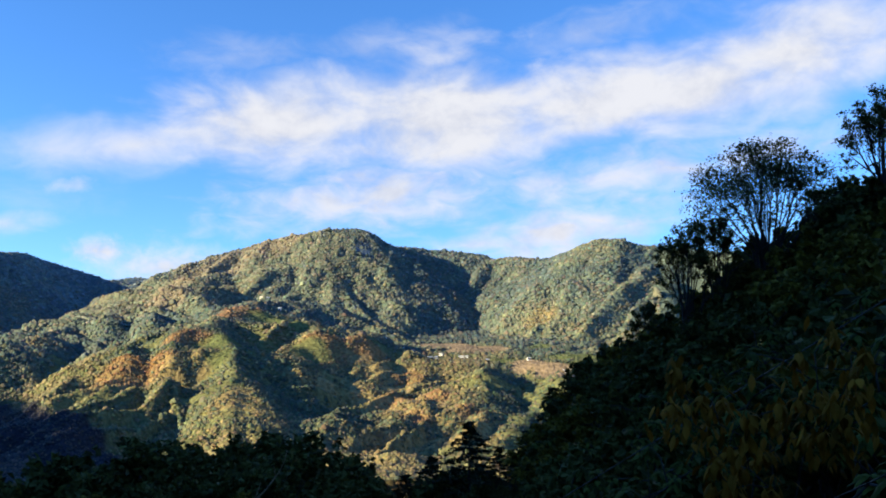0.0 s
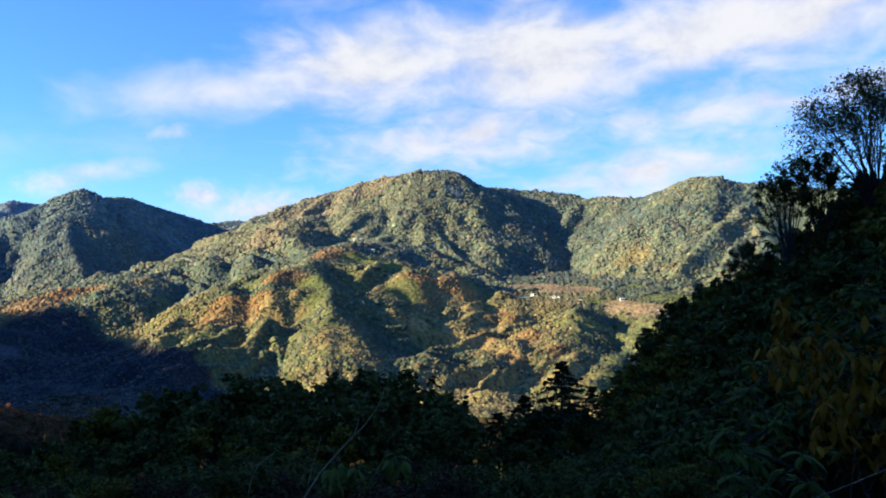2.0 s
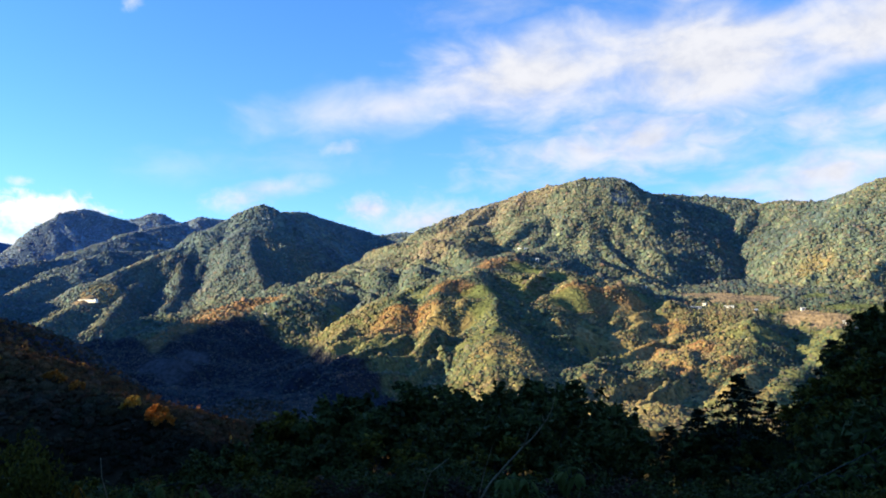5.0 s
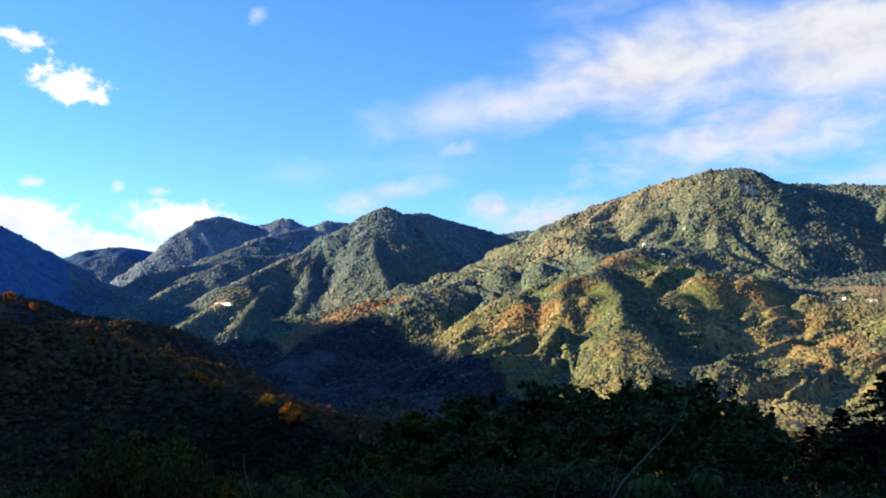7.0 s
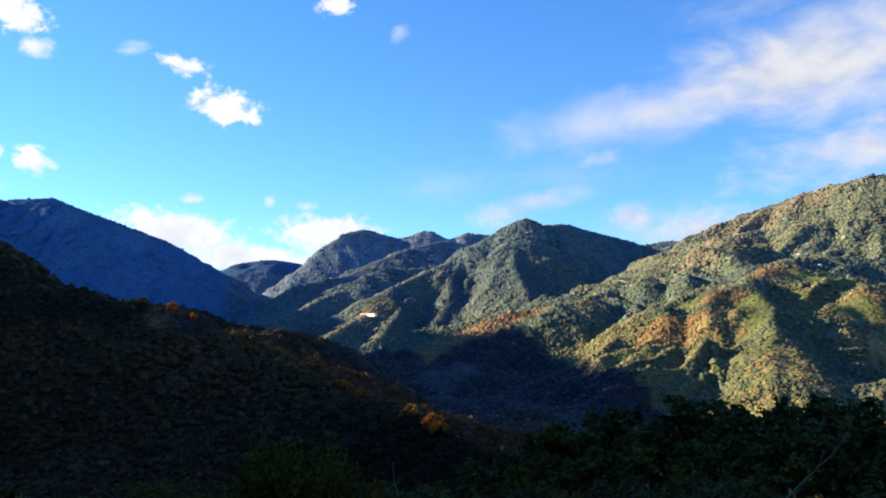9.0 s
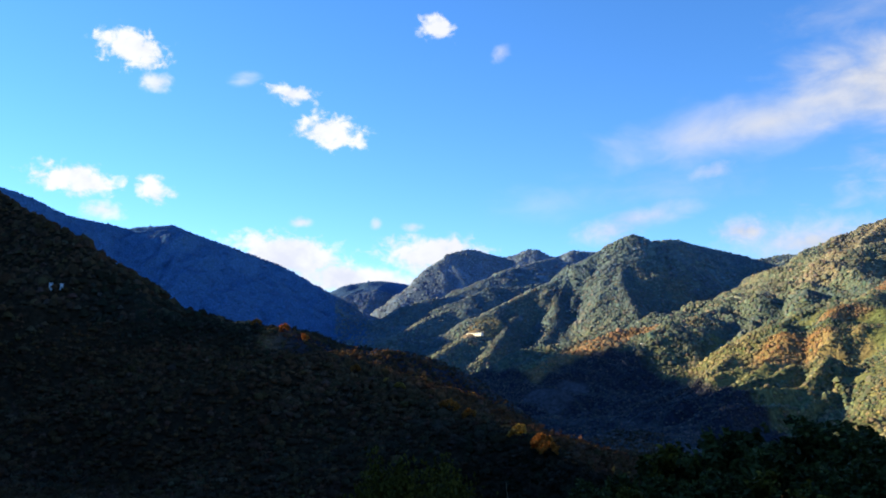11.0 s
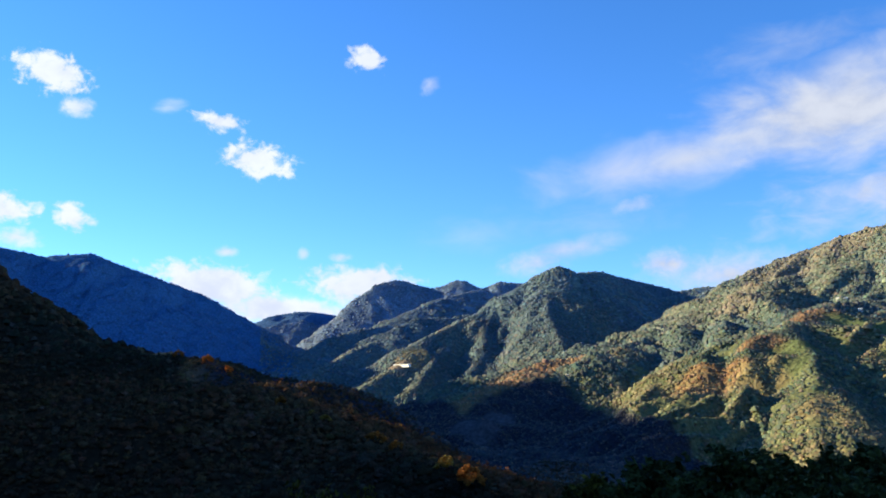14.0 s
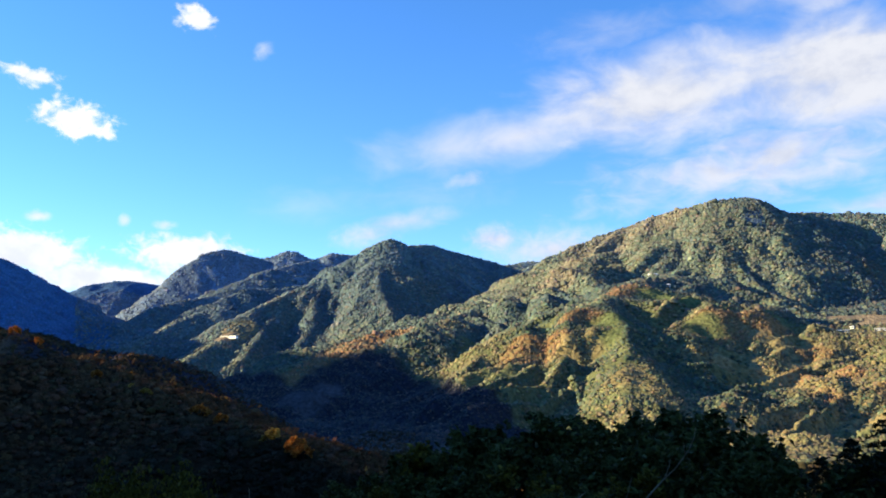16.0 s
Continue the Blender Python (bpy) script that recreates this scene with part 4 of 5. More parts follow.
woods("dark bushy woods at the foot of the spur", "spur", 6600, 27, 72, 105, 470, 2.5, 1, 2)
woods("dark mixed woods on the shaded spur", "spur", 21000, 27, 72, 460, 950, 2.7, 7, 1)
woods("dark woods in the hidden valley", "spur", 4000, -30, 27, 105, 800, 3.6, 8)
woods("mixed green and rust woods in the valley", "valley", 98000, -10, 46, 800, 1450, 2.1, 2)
woods("green woods on the high ridges, tinted for haze", "ridge", 125000, -14, 48, 1450, 2500, 2.9, 3)
woods("green woods on the farther peaks, tinted for haze", "far", 70000, 12, 48, 2500, 4000, 3.3, 4)
woods("woods on the farthest mountains, haze put into their colour", "blue", 26000, 45.5, 72, 2500, 4400, 3.2, 6)
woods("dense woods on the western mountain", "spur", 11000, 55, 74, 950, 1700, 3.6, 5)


# ---- trees of the foreground ----
def grow(gen, limbs, p, way, length, radius, depth, spread, up=0.15):
    """A limb that bends, tapers and forks; limbs gathers (points, radii, is_last)."""
    pts, rad = [Vector(p)], [radius]
    way = Vector(way).normalized()
    steps = 4
    for k in range(steps):
        way = (way + Vector(gen.normal(0, 0.16, 3)) + Vector((0, 0, up * 0.3))).normalized()
        pts.append(pts[-1] + way * length / steps)
        rad.append(radius * (1 - 0.55 * (k + 1) / steps))
    limbs.append((pts, rad, depth == 0))
    if depth == 0:
        return
    for k in range(3):
        a = gen.uniform(0, 2 * math.pi)
        side = way.orthogonal().normalized()
        side.rotate(Matrix.Rotation(a, 3, way))
        nxt = (way * math.cos(spread) + side * math.sin(spread)).normalized()
        start = pts[-1] if k else pts[-2]
        grow(gen, limbs, start, nxt, length * gen.uniform(0.6, 0.85), rad[-1] * 0.75, depth - 1, spread, up)


def tree_meshes(seed, height, crown, depth, leaf, per_tip, leaf_mat, bark, lean=0.0, spread=0.6, stem=0.35, droop=0.2, puff=0.30, twigs=False):
    """Trunk and crown meshes of a broadleaf tree that stands at the origin."""
    gen = np.random.default_rng(seed)
    limbs = []
    base_r = height * 0.022
    top = Vector((lean * height * stem, 0.1 * height * stem * gen.normal(), height * stem))
    trunk = [(0, 0, -0.6), (0.02, 0, 0), top * 0.5 + Vector((0.05, 0.03, 0)), top]
    wood = Soup()
    wood.tube(trunk, [base_r * 1.7, base_r * 1.25, base_r, base_r * 0.85], 7)
    for k in range(5):
        a = 2 * math.pi * k / 5 + gen.uniform(-0.4, 0.4)
        tilt = gen.uniform(0.35, 0.9) * crown
        start = top if k > 1 else top * gen.uniform(0.65, 0.95)
        grow(gen, limbs, start, (math.sin(tilt) * math.cos(a), math.sin(tilt) * math.sin(a), math.cos(tilt)), height * (1 - stem) * 0.42, base_r * 0.6, depth, spread)
    tips = []
    for pts, rad, last in limbs:
        if twigs or not last:
            wood.tube(pts[::2], rad[::2], 4)
        if last:
            tips += [pts[-1], pts[-2], pts[2]]
        elif rad[0] < base_r * 0.45:
            tips.append(pts[-1])
    tips = np.array([tuple(t) for t in tips])
    n = len(tips)
    c = np.repeat(tips, per_tip, 0) + gen.normal(0, puff * height / 9, (n * per_tip, 3)) * np.array((1, 1, 0.7))
    crown_soup = Soup()
    crown_soup.leaves(c, leaf * gen.uniform(0.6, 1.3, len(c)), gen, droop)
    k = height / c[:, 2].max()
    for soup in (wood, crown_soup):
        soup.v = [v * np.array((1, 1, k)) for v in soup.v]
    return wood.mesh("trunk", bark, True), crown_soup.mesh("crown", leaf_mat)


def make_tree(name, meshes, label, group="", category="tree"):
    base = new(name)
    part("trunk", meshes[0], base)
    part("crown", meshes[1], base)
    return tagged(base, label, category, group)


def conifer_meshes(seed, height, width):
    gen = np.random.default_rng(seed)
    wood, green = Soup(), Soup()
    wood.tube([(0, 0, -0.6), (0, 0, height * 0.5), (0.05, 0, height * 0.98)], [height * 0.02, height * 0.013, 0.02], 7)
    c, s = [], []
    for k_branch in range(64):
        q = k_branch / 64
        z = height * (0.12 + 0.86 * q ** 0.85) + gen.normal(0, 0.06)
        k = max(1 - z / height, 0)
        a = k_branch * 2.39996 + gen.normal(0, 0.3)
        ln = width * (0.05 + 0.95 * k ** 0.9) * gen.uniform(0.55, 1.15)
        end = Vector((math.cos(a) * ln, math.sin(a) * ln, z - ln * gen.uniform(-0.05, 0.22)))
        mid = Vector((math.cos(a) * ln * 0.55, math.sin(a) * ln * 0.55, z + ln * 0.05))
        wood.tube([(0, 0, z), mid, end], [0.03 + 0.02 * k, 0.025, 0.008], 3)
        for t in np.linspace(0.25, 1, 8):
            p = mid.lerp(end, (t - 0.5) * 2) if t > 0.5 else Vector((0, 0, z)).lerp(mid, t * 2)
            for _ in range(6):
                c.append(tuple(p + Vector(gen.normal(0, 0.17, 3) * np.array((1, 1, 0.4))) * (0.5 + ln * 0.3)))
                s.append(gen.uniform(0.13, 0.28))
    green.leaves(c, s, gen, 0.25, 2.2)
    return wood.mesh("trunk", M_BARK, True), green.mesh("crown", M_NEEDLE)


def profile(table, x):
    """A height read off a list of stations."""
    t = sorted(table)
    return float(np.interp(x, [p[0] for p in t], [p[1] for p in t]))


def ground_at(x, y):
    return float(surface(np.array([x]), np.array([y]))[0])


def stand(ob, az, r, height, full, turn, copy=True):
    """A tree copied to a bearing and distance, grown from its full height to this one."""
    x, y, _ = at(az, r, 0)
    k = height / full
    m = pose(x, y, ground_at(x, y) - 0.1, 0, 0, turn)
    got = copy_thing(ob, m)
    got.scale = (k, k, k)
    return got


# tops of the trees seen against the distance: bearing, elevation
KNOLL_TOPS = [(34, -8.0), (30, -6.5), (26, -4.7), (23.7, -4.0), (20, -4.0), (18.4, -3.8), (16.5, -3.0), (15.1, -2.4), (13, -3.0), (11.1, -3.4), (8.1, -3.0), (6.5, -3.8), (5.4, -4.8), (4.4, -7.4), (3.2, -8.4), (2.2, -7.4), (1.2, -5.6), (-1.0, -5.4), (-3.0, -5.4), (-4.5, -4.8), (-6.0, -3.4), (-7.7, -1.8)]
HILL_TOPS = [(-5.0, -4.2), (-6.0, -2.8), (-7.0, -1.4), (-8.2, 0.1), (-10.1, 1.9), (-11.9, 3.3), (-14.5, 5.4), (-17.3, 6.6), (-19.7, 8.2), (-23.9, 11.2), (-25.8, 12.4), (-27.6, 12.8), (-31, 14.5)]

KINDS = [
    ("broadleaf_tree", tree_meshes(11, 8.0, 1.0, 2, 0.40, 8, M_LEAF, M_BARK, 0.1, 0.62, 0.28), "dark green broadleaf tree with a dense shaded crown"),
    ("broadleaf_tree", tree_meshes(12, 8.0, 1.2, 2, 0.43, 8, M_LEAF, M_BARK, -0.1, 0.7, 0.22), "spreading dark green broadleaf tree on the slope"),
    ("broadleaf_tree", tree_meshes(13, 8.0, 0.9, 2, 0.37, 8, M_LEAF_OLIVE, M_BARK, 0.05, 0.55, 0.3), "olive-green broadleaf tree with small leaves"),
    ("broadleaf_tree", tree_meshes(14, 8.0, 1.1, 2, 0.33, 9, M_LEAF_RUST, M_BARK, 0.0, 0.62, 0.25), "rust-brown autumn tree with thinning leaves"),
]
PROTO = [make_tree(name, me, label, "trees below the lookout") for name, me, label in KINDS]
used = set()


def plant(kind, az, r, height, turn):
    """The first of a kind is the model itself; later ones are copies."""
    ob = PROTO[kind]
    if kind in used:
        return stand(ob, az, r, height, 8.0, turn)
    used.add(kind)
    x, y, _ = at(az, r, 0)
    ob.matrix_basis = pose(x, y, ground_at(x, y) - 0.1, 0, 0, turn) @ Matrix.Diagonal((height / 8, height / 8, height / 8, 1))
    return ob


gen = np.random.default_rng(5)
# the knoll ahead: back row to the skyline, then lower rows in front
for row, (r0, drop, step) in enumerate(((88, 0.0, 1.7), (76, 1.0, 2.0), (62, 2.4, 2.3), (48, 3.9, 2.8), (36, 5.4, 3.4))):
    az = 33.0 - row * 0.4
    while az > -7:
        r = r0 + gen.uniform(-6, 6)
        x, y, _ = at(az, r, 0)
        top = EYE + r * math.tan(radians(profile(KNOLL_TOPS, az) + 0.7 - drop - abs(gen.normal(0, 1.0))))
        h = top - ground_at(x, y)
        if h > 1.6:
            kind = int(gen.choice([0, 0, 1, 1, 2, 3], p=[0.2, 0.2, 0.2, 0.2, 0.13, 0.07]))
            plant(kind, az, r, min(h, 13), gen.uniform(0, 360))
        az -= step * gen.uniform(0.75, 1.25)
# the hillside to the right of the knoll
for row, (r0, drop, step) in enumerate(((74, 0.0, 1.4), (68, 0.6, 1.6), (60, 1.6, 1.8), (52, 3.0, 2.1), (42, 5.0, 2.8), (32, 7.2, 3.2), (24, 9.5, 3.8))):
    az = -6.0 - row * 0.5
    while az > -32:
        r = r0 + gen.uniform(-4, 4)
        x, y, _ = at(az, r, 0)
        top = EYE + r * math.tan(radians(profile(HILL_TOPS, az) - drop - abs(gen.normal(0, 0.6))))
        h = top - ground_at(x, y)
        if h > 1.4:
            plant(int(gen.choice([0, 1, 2])), az, r, min(h, 11), gen.uniform(0, 360))
        az -= step * gen.uniform(0.75, 1.25)
# the valley rim to the left, bushes under the line of sight
for row, (r0, el, step) in enumerate(((95, -8.6, 2.2), (60, -8.8, 2.6), (40, -9.2, 3.2))):
    az = 68.0
    while az > 27:
        r = r0 + gen.uniform(-6, 6)
        x, y, _ = at(az, r, 0)
        h = EYE + r * math.tan(radians(el + gen.normal(0, 0.5))) - ground_at(x, y)
        if h > 1.0:
            plant(int(gen.choice([0, 1, 2, 3])), az, r, min(h, 12), gen.uniform(0, 360))
        az -= step * gen.uniform(0.75, 1.25)

# low growth in the gap below the conifers
for row, (r0, h0) in enumerate(((84, 2.6), (72, 2.4), (60, 2.2), (50, 2.2), (40, 2.0))):
    az = 7.0 - row * 0.3
    while az > -9:
        plant(int(gen.choice([0, 1, 2])), az, r0 + gen.uniform(-5, 5), h0 * gen.uniform(0.7, 1.2), gen.uniform(0, 360))
        az -= gen.uniform(1.4, 2.2)

# conifers among the knoll's trees: bearing, distance, elevation of the tip
FIR = make_tree("conifer", conifer_meshes(31, 11.0, 6.2), "dark conifer with tiers of drooping branches", "conifers below the lookout")
first = True
for az, r, el, turn in ((-1.65, 82, -2.0, 10), (-7.1, 80, 0.15, 80), (-3.6, 84, -3.6, 150), (0.7, 84, -4.2, 200), (-5.3, 78, -2.6, 30), (2.4, 86, -5.3, 300)):
    x, y, _ = at(az, r, 0)
    g = ground_at(x, y)
    h = EYE + r * math.tan(radians(el)) - g
    if first:
        FIR.matrix_basis = pose(x, y, g - 0.1, 0, 0, turn) @ Matrix.Diagonal((h / 11, h / 11, h / 11, 1))
        first = False
    else:
        stand(FIR, az, r, h, 11.0, turn)

# ---- open-crowned trees on the skyline of the right-hand hill ----
def dome_meshes(seed, wide, fork, high, stems, leaf, thin=0.06):
    """A sheaf of stems that parts at the fork and carries a domed shell of leaf clusters, open underneath."""
    gen = np.random.default_rng(seed)
    wood, green = Soup(), Soup()
    c = []
    rise = high - fork

    def shell(tilt, turn, depth=1.0):
        return Vector((math.sin(tilt) * math.cos(turn) * wide * depth, math.sin(tilt) * math.sin(turn) * wide * 0.85 * depth, fork + rise * (0.10 + 0.90 * max(math.cos(tilt), -0.1) ** 0.8 if math.cos(tilt) > 0 else 0.10) * (0.55 + 0.45 * depth)))

    for k in range(stems):
        turn = 2 * math.pi * (k * 0.618 % 1.0) + gen.normal(0, 0.15)
        tilt = 1.5 * ((k + 0.5) / stems) ** 0.6
        tip = shell(tilt, turn, gen.uniform(0.84, 0.95))
        foot = Vector((gen.normal(0, 0.25), gen.normal(0, 0.25), -0.5))
        part_at = Vector((tip.x * 0.16 + gen.normal(0, 0.25), tip.y * 0.16, fork * gen.uniform(0.8, 1.0)))
        mid = part_at.lerp(tip, 0.5) + Vector((0, 0, rise * 0.08)) + Vector(gen.normal(0, 0.22, 3))
        wood.tube([foot, foot.lerp(part_at, 0.6), part_at, part_at.lerp(mid, 0.5) + Vector(gen.normal(0, 0.08, 3)), mid, tip], [thin * 1.7, thin * 1.4, thin, thin * 0.85, thin * 0.6, thin * 0.25], 5)
        for j in range(8):
            root = mid.lerp(tip, gen.uniform(-0.3, 0.9)) if j > 1 else part_at.lerp(mid, gen.uniform(0.5, 1))
            end = shell(tilt + gen.normal(0, 0.22), turn + gen.normal(0, 0.35) / max(math.sin(tilt), 0.4), gen.uniform(0.86, 1.03))
            if (end - root).length > 0.6 * wide:
                end = root.lerp(end, 0.6)
            wood.tube([root, root.lerp(end, 0.5) + Vector(gen.normal(0, 0.12, 3)), end], [thin * 0.4, thin * 0.3, thin * 0.12], 3)
            c += [tuple(end), tuple(root.lerp(end, 0.75))]
        c.append(tuple(tip))
    c = np.array(c)
    upper = (c[:, 2] - fork) / rise
    c = np.repeat(c, np.where(upper > 0.45, 24, 13), 0)
    c = c + gen.normal(0, wide / 20, c.shape) * np.array((1.2, 1.2, 0.7))
    green.leaves(c, leaf * gen.uniform(0.6, 1.35, len(c)), gen, 0.15)
    return wood.mesh("trunk", M_BARK, True), green.mesh("crown", M_LEAF)


def open_tree(az, r, fork_el, top_el, wide, seed, stems, label, leaf=0.15):
    x, y, fork = at(az, r, fork_el)
    g = ground_at(x, y)
    high = EYE + r * math.tan(radians(top_el)) - g
    ob = make_tree("open_crowned_tree", dome_meshes(seed, wide, max(fork - g, 0.25 * high), high, stems, leaf), label)
    ob.matrix_basis = pose(x, y, g - 0.1)
    return ob


open_tree(-20.7, 66, 8.9, 15.0, 5.8, 51, 40, "tall dark tree, forked limbs bare under a domed crown", 0.12)
open_tree(-15.8, 66, 5.4, 10.4, 2.7, 52, 18, "small dark open tree on the edge of the hill", 0.11)
open_tree(-17.6, 67, 6.4, 11.3, 2.2, 56, 14, "small leafy dark tree beside the domed crown", 0.11)
open_tree(-13.2, 72, 2.6, 5.4, 1.7, 53, 12, "thin half-bare tree on the edge of the hill", 0.09)
open_tree(-27.6, 64, 12.6, 17.4, 3.0, 54, 22, "tall dark tree rising from the hill crest", 0.11)
open_tree(-8.9, 76, -1.0, 1.7, 1.9, 55, 14, "pale green roundish tree at the foot of the hill")


# ---- autumn trees along the crest of the shaded spur ----
AUTUMN = make_tree("autumn_tree", tree_meshes(61, 9.0, 1.15, 2, 0.75, 12, M_LEAF_FLAME, M_BARK, 0.0, 0.65, 0.2), "round orange autumn tree catching low sun on the ridge", "autumn trees on the spur")
GOLDEN = make_tree("autumn_tree", tree_meshes(62, 9.0, 1.15, 2, 0.75, 12, M_LEAF_YELLOW, M_BARK, 0.0, 0.65, 0.2), "round pale yellow autumn tree on the ridge", "autumn trees on the spur")
fresh = {id(AUTUMN), id(GOLDEN)}
for ob, az, el, h in ((AUTUMN, 40.5, -2.9, 10), (AUTUMN, 39.3, -3.3, 8), (AUTUMN, 40.9, -2.8, 8), (GOLDEN, 36.0, -4.7, 11), (AUTUMN, 34.7, -5.3, 11), (AUTUMN, 34.2, -5.6, 9), (GOLDEN, 43.8, -1.5, 7), (GOLDEN, 44.6, -1.1, 6), (AUTUMN, 46.6, -0.4, 8), (AUTUMN, 51.2, 2.2, 9), (AUTUMN, 53.0, 2.5, 9), (AUTUMN, 50.0, 1.6, 8)):
    x, y, z = sighted(az, el, 300)
    m = pose(x, y, z - 0.4, 0, 0, az * 77 % 360)
    if id(ob) in fresh:
        fresh.discard(id(ob))
        got = ob
        got.matrix_basis = m
    else:
        got = copy_thing(ob, m)
    got.scale = (h / 9, h / 9, h / 9)


# ---- houses ----
def box(soup, x0, x1, y0, y1, z0, z1):
    v = [(x, y, z) for z in (z0, z1) for x, y in ((x0, y0), (x1, y0), (x1, y1), (x0, y1))]
    soup.add(v, [(3, 2, 1, 0), (4, 5, 6, 7), (0, 1, 5, 4), (1, 2, 6, 5), (2, 3, 7, 6), (3, 0, 4, 7)])


def block(name, parent, material, dims, label=""):
    s = Soup()
    box(s, *dims)
    return part(name, s.mesh(name, material), parent, label)


def house(az, el, w, d, h, turn, roof_mat, label, name="house", pitch=0.3, wins=3):
    """Walls, gabled roof with eaves, door and windows; faces -y before it is turned."""
    x, y, z = sighted(az, el)
    base = new(name)
    base.matrix_basis = pose(x, y, z + 0.4, 0, 0, turn)
    block("wall", base, M_WALL, (-w / 2, w / 2, -d / 2, d / 2, -5, h))
    s = Soup()
    e, t, top = 0.6, 0.25, h + d * 0.5 * pitch
    prof = [(-d / 2 - e, h - e * pitch), (0, top), (d / 2 + e, h - e * pitch), (d / 2 + e, h - e * pitch + t), (0, top + t), (-d / 2 - e, h - e * pitch + t)]
    v = [(sx * (w / 2 + e), py, pz) for sx in (-1, 1) for py, pz in prof]
    s.add(v, [(0, 1, 4, 5), (1, 2, 3, 4), (11, 10, 7, 6), (10, 9, 8, 7)] + [(k, k + 6, (k + 1) % 6 + 6, (k + 1) % 6) for k in range(6)])
    part("roof", s.mesh("roof", roof_mat), base)
    g = Soup()
    for sx in (-1, 1):
        xx = sx * w / 2
        g.add([(xx, -d / 2, h), (xx, d / 2, h), (xx, 0, top), (xx - sx * 0.2, -d / 2, h), (xx - sx * 0.2, d / 2, h), (xx - sx * 0.2, 0, top)], [(0, 1, 2), (5, 4, 3), (0, 2, 5, 3), (1, 4, 5, 2)])
    part("gable", g.mesh("gable", M_WALL), base)
    block("door", base, M_DARK, (-0.6, 0.6, -d / 2 - 0.06, -d / 2 + 0.05, 0, 2.1))
    for k in range(wins):
        cx = (k + 0.5) / wins * w - w / 2
        if abs(cx) < 1.4:
            cx += 2.0
        win = block("window", base, M_DARK, (cx - 0.7, cx + 0.7, -d / 2 - 0.05, -d / 2 + 0.05, 0.9, 2.2))
        block("sill", win, M_WALL, (cx - 0.85, cx + 0.85, -d / 2 - 0.16, -d / 2 + 0.02, 0.8, 0.9))
    return tagged(base, label, "house", "houses in the hills")


house(11.75, 5.72, 7, 5, 3.5, -20, M_ROOF, "small white farmhouse on a grassy mountain shelf")
house(11.35, 5.72, 8, 5, 3.5, 10, M_ROOF, "white farmhouse with a pale tin roof on the shelf")
house(10.6, 5.0, 6, 5, 3.5, 0, M_ROOF, "small white hut below the farmhouses")
house(2.05, 2.35, 10, 6, 3.5, -15, M_ROOF_RED, "white village house with a red roof")
house(2.5, 2.5, 6, 5, 3, 0, M_ROOF, "grey-roofed village house beside the red roof")
house(0.65, 1.9, 17, 6, 3, 8, M_ROOF, "long low building with a pale tin roof", "long_shed", 0.2, 6)
house(0.1, 2.1, 6, 5, 3, -30, M_ROOF, "small white village house")
house(3.8, 3.2, 6, 5, 3.5, -15, M_ROOF, "small white hut among the tea rows")
house(-1.35, 1.95, 15, 5, 2.8, -8, M_ROOF, "long white shed at the edge of the brown field", "long_shed", 0.2, 5)
house(-5.6, 1.8, 6, 5, 3, 10, M_ROOF, "white cottage above the terraced field")
house(-8.0, 1.0, 11, 5, 2.8, -8, M_ROOF, "long white shed on the lower terrace", "long_shed", 0.2, 6)
house(-2.9, 1.7, 6, 5, 3.5, 5, M_ROOF, "small hut on the village terrace")
house(28.2, 1.35, 5, 4, 2.6, -25, M_ROOF, "white house on the orange ridge")
house(38.9, 2.05, 64, 7, 2.8, -14, M_ROOF, "long white hall on a cut mountain shelf", "long_hall", 0.15, 10)
house(65.25, 4.6, 3, 3, 5, 60, M_ROOF, "narrow white building on the shaded hillside", "white_tower", 0.2, 1)
house(64.65, 4.6, 3, 3, 5, 60, M_ROOF, "narrow white building beside its twin", "white_tower", 0.2, 1)


# ---- cables ----
def cable(a, b, sag, label):
    """A thin line between two points given by bearing, distance and elevation."""
    p, q = Vector(at(*a)), Vector(at(*b))
    pts = [p.lerp(q, k / 24) - Vector((0, 0, sag * 4 * (k / 24) * (1 - k / 24))) for k in range(25)]
    s = Soup()
    s.tube(pts, [0.0045] * 25, 5)
    return tagged(new("cable", s.mesh("cable", M_WIRE, True)), label, "cable", "cables over the slope")


# ---- near plants ----
def big_leaf(gen, at_point, way, size):
    """One drooping pointed leaf with a folded midrib, bending down to its tip."""
    w = Vector(way).normalized()
    side = w.cross(Vector((0, 0, 1)))
    side = side.normalized() if side.length > 0.1 else Vector((1, 0, 0))
    pts, p = [], Vector(at_point)
    for k, half in enumerate((0.03, 0.30, 0.36, 0.22, 0.0)):
        up = side.cross(w).normalized()
        pts.append((p - side * half * size * 0.55 - up * half * size * 0.15, p.copy(), p + side * half * size * 0.55 - up * half * size * 0.15))
        p = p + w * size / 4
        w = (w + Vector((0, 0, -0.42)) + Vector(gen.normal(0, 0.06, 3))).normalized()
    verts = [tuple(v) for row in pts for v in row]
    faces = []
    for k in range(4):
        a = 3 * k
        faces += [(a, a + 1, a + 4, a + 3), (a + 1, a + 2, a + 5, a + 4)]
    return verts, faces


LEAVES = {}


def leaf_shapes(material, size):
    """Six shared leaves that hang out along +x."""
    key = (material.name, size)
    if key not in LEAVES:
        gen = np.random.default_rng(len(LEAVES) + 300)
        LEAVES[key] = []
        for k in range(6):
            s = Soup()
            s.add(*big_leaf(gen, (0, 0, 0), (0.65, 0, gen.uniform(-0.9, 0.1)), size))
            LEAVES[key].append(s.mesh("leaf", material))
    return LEAVES[key]


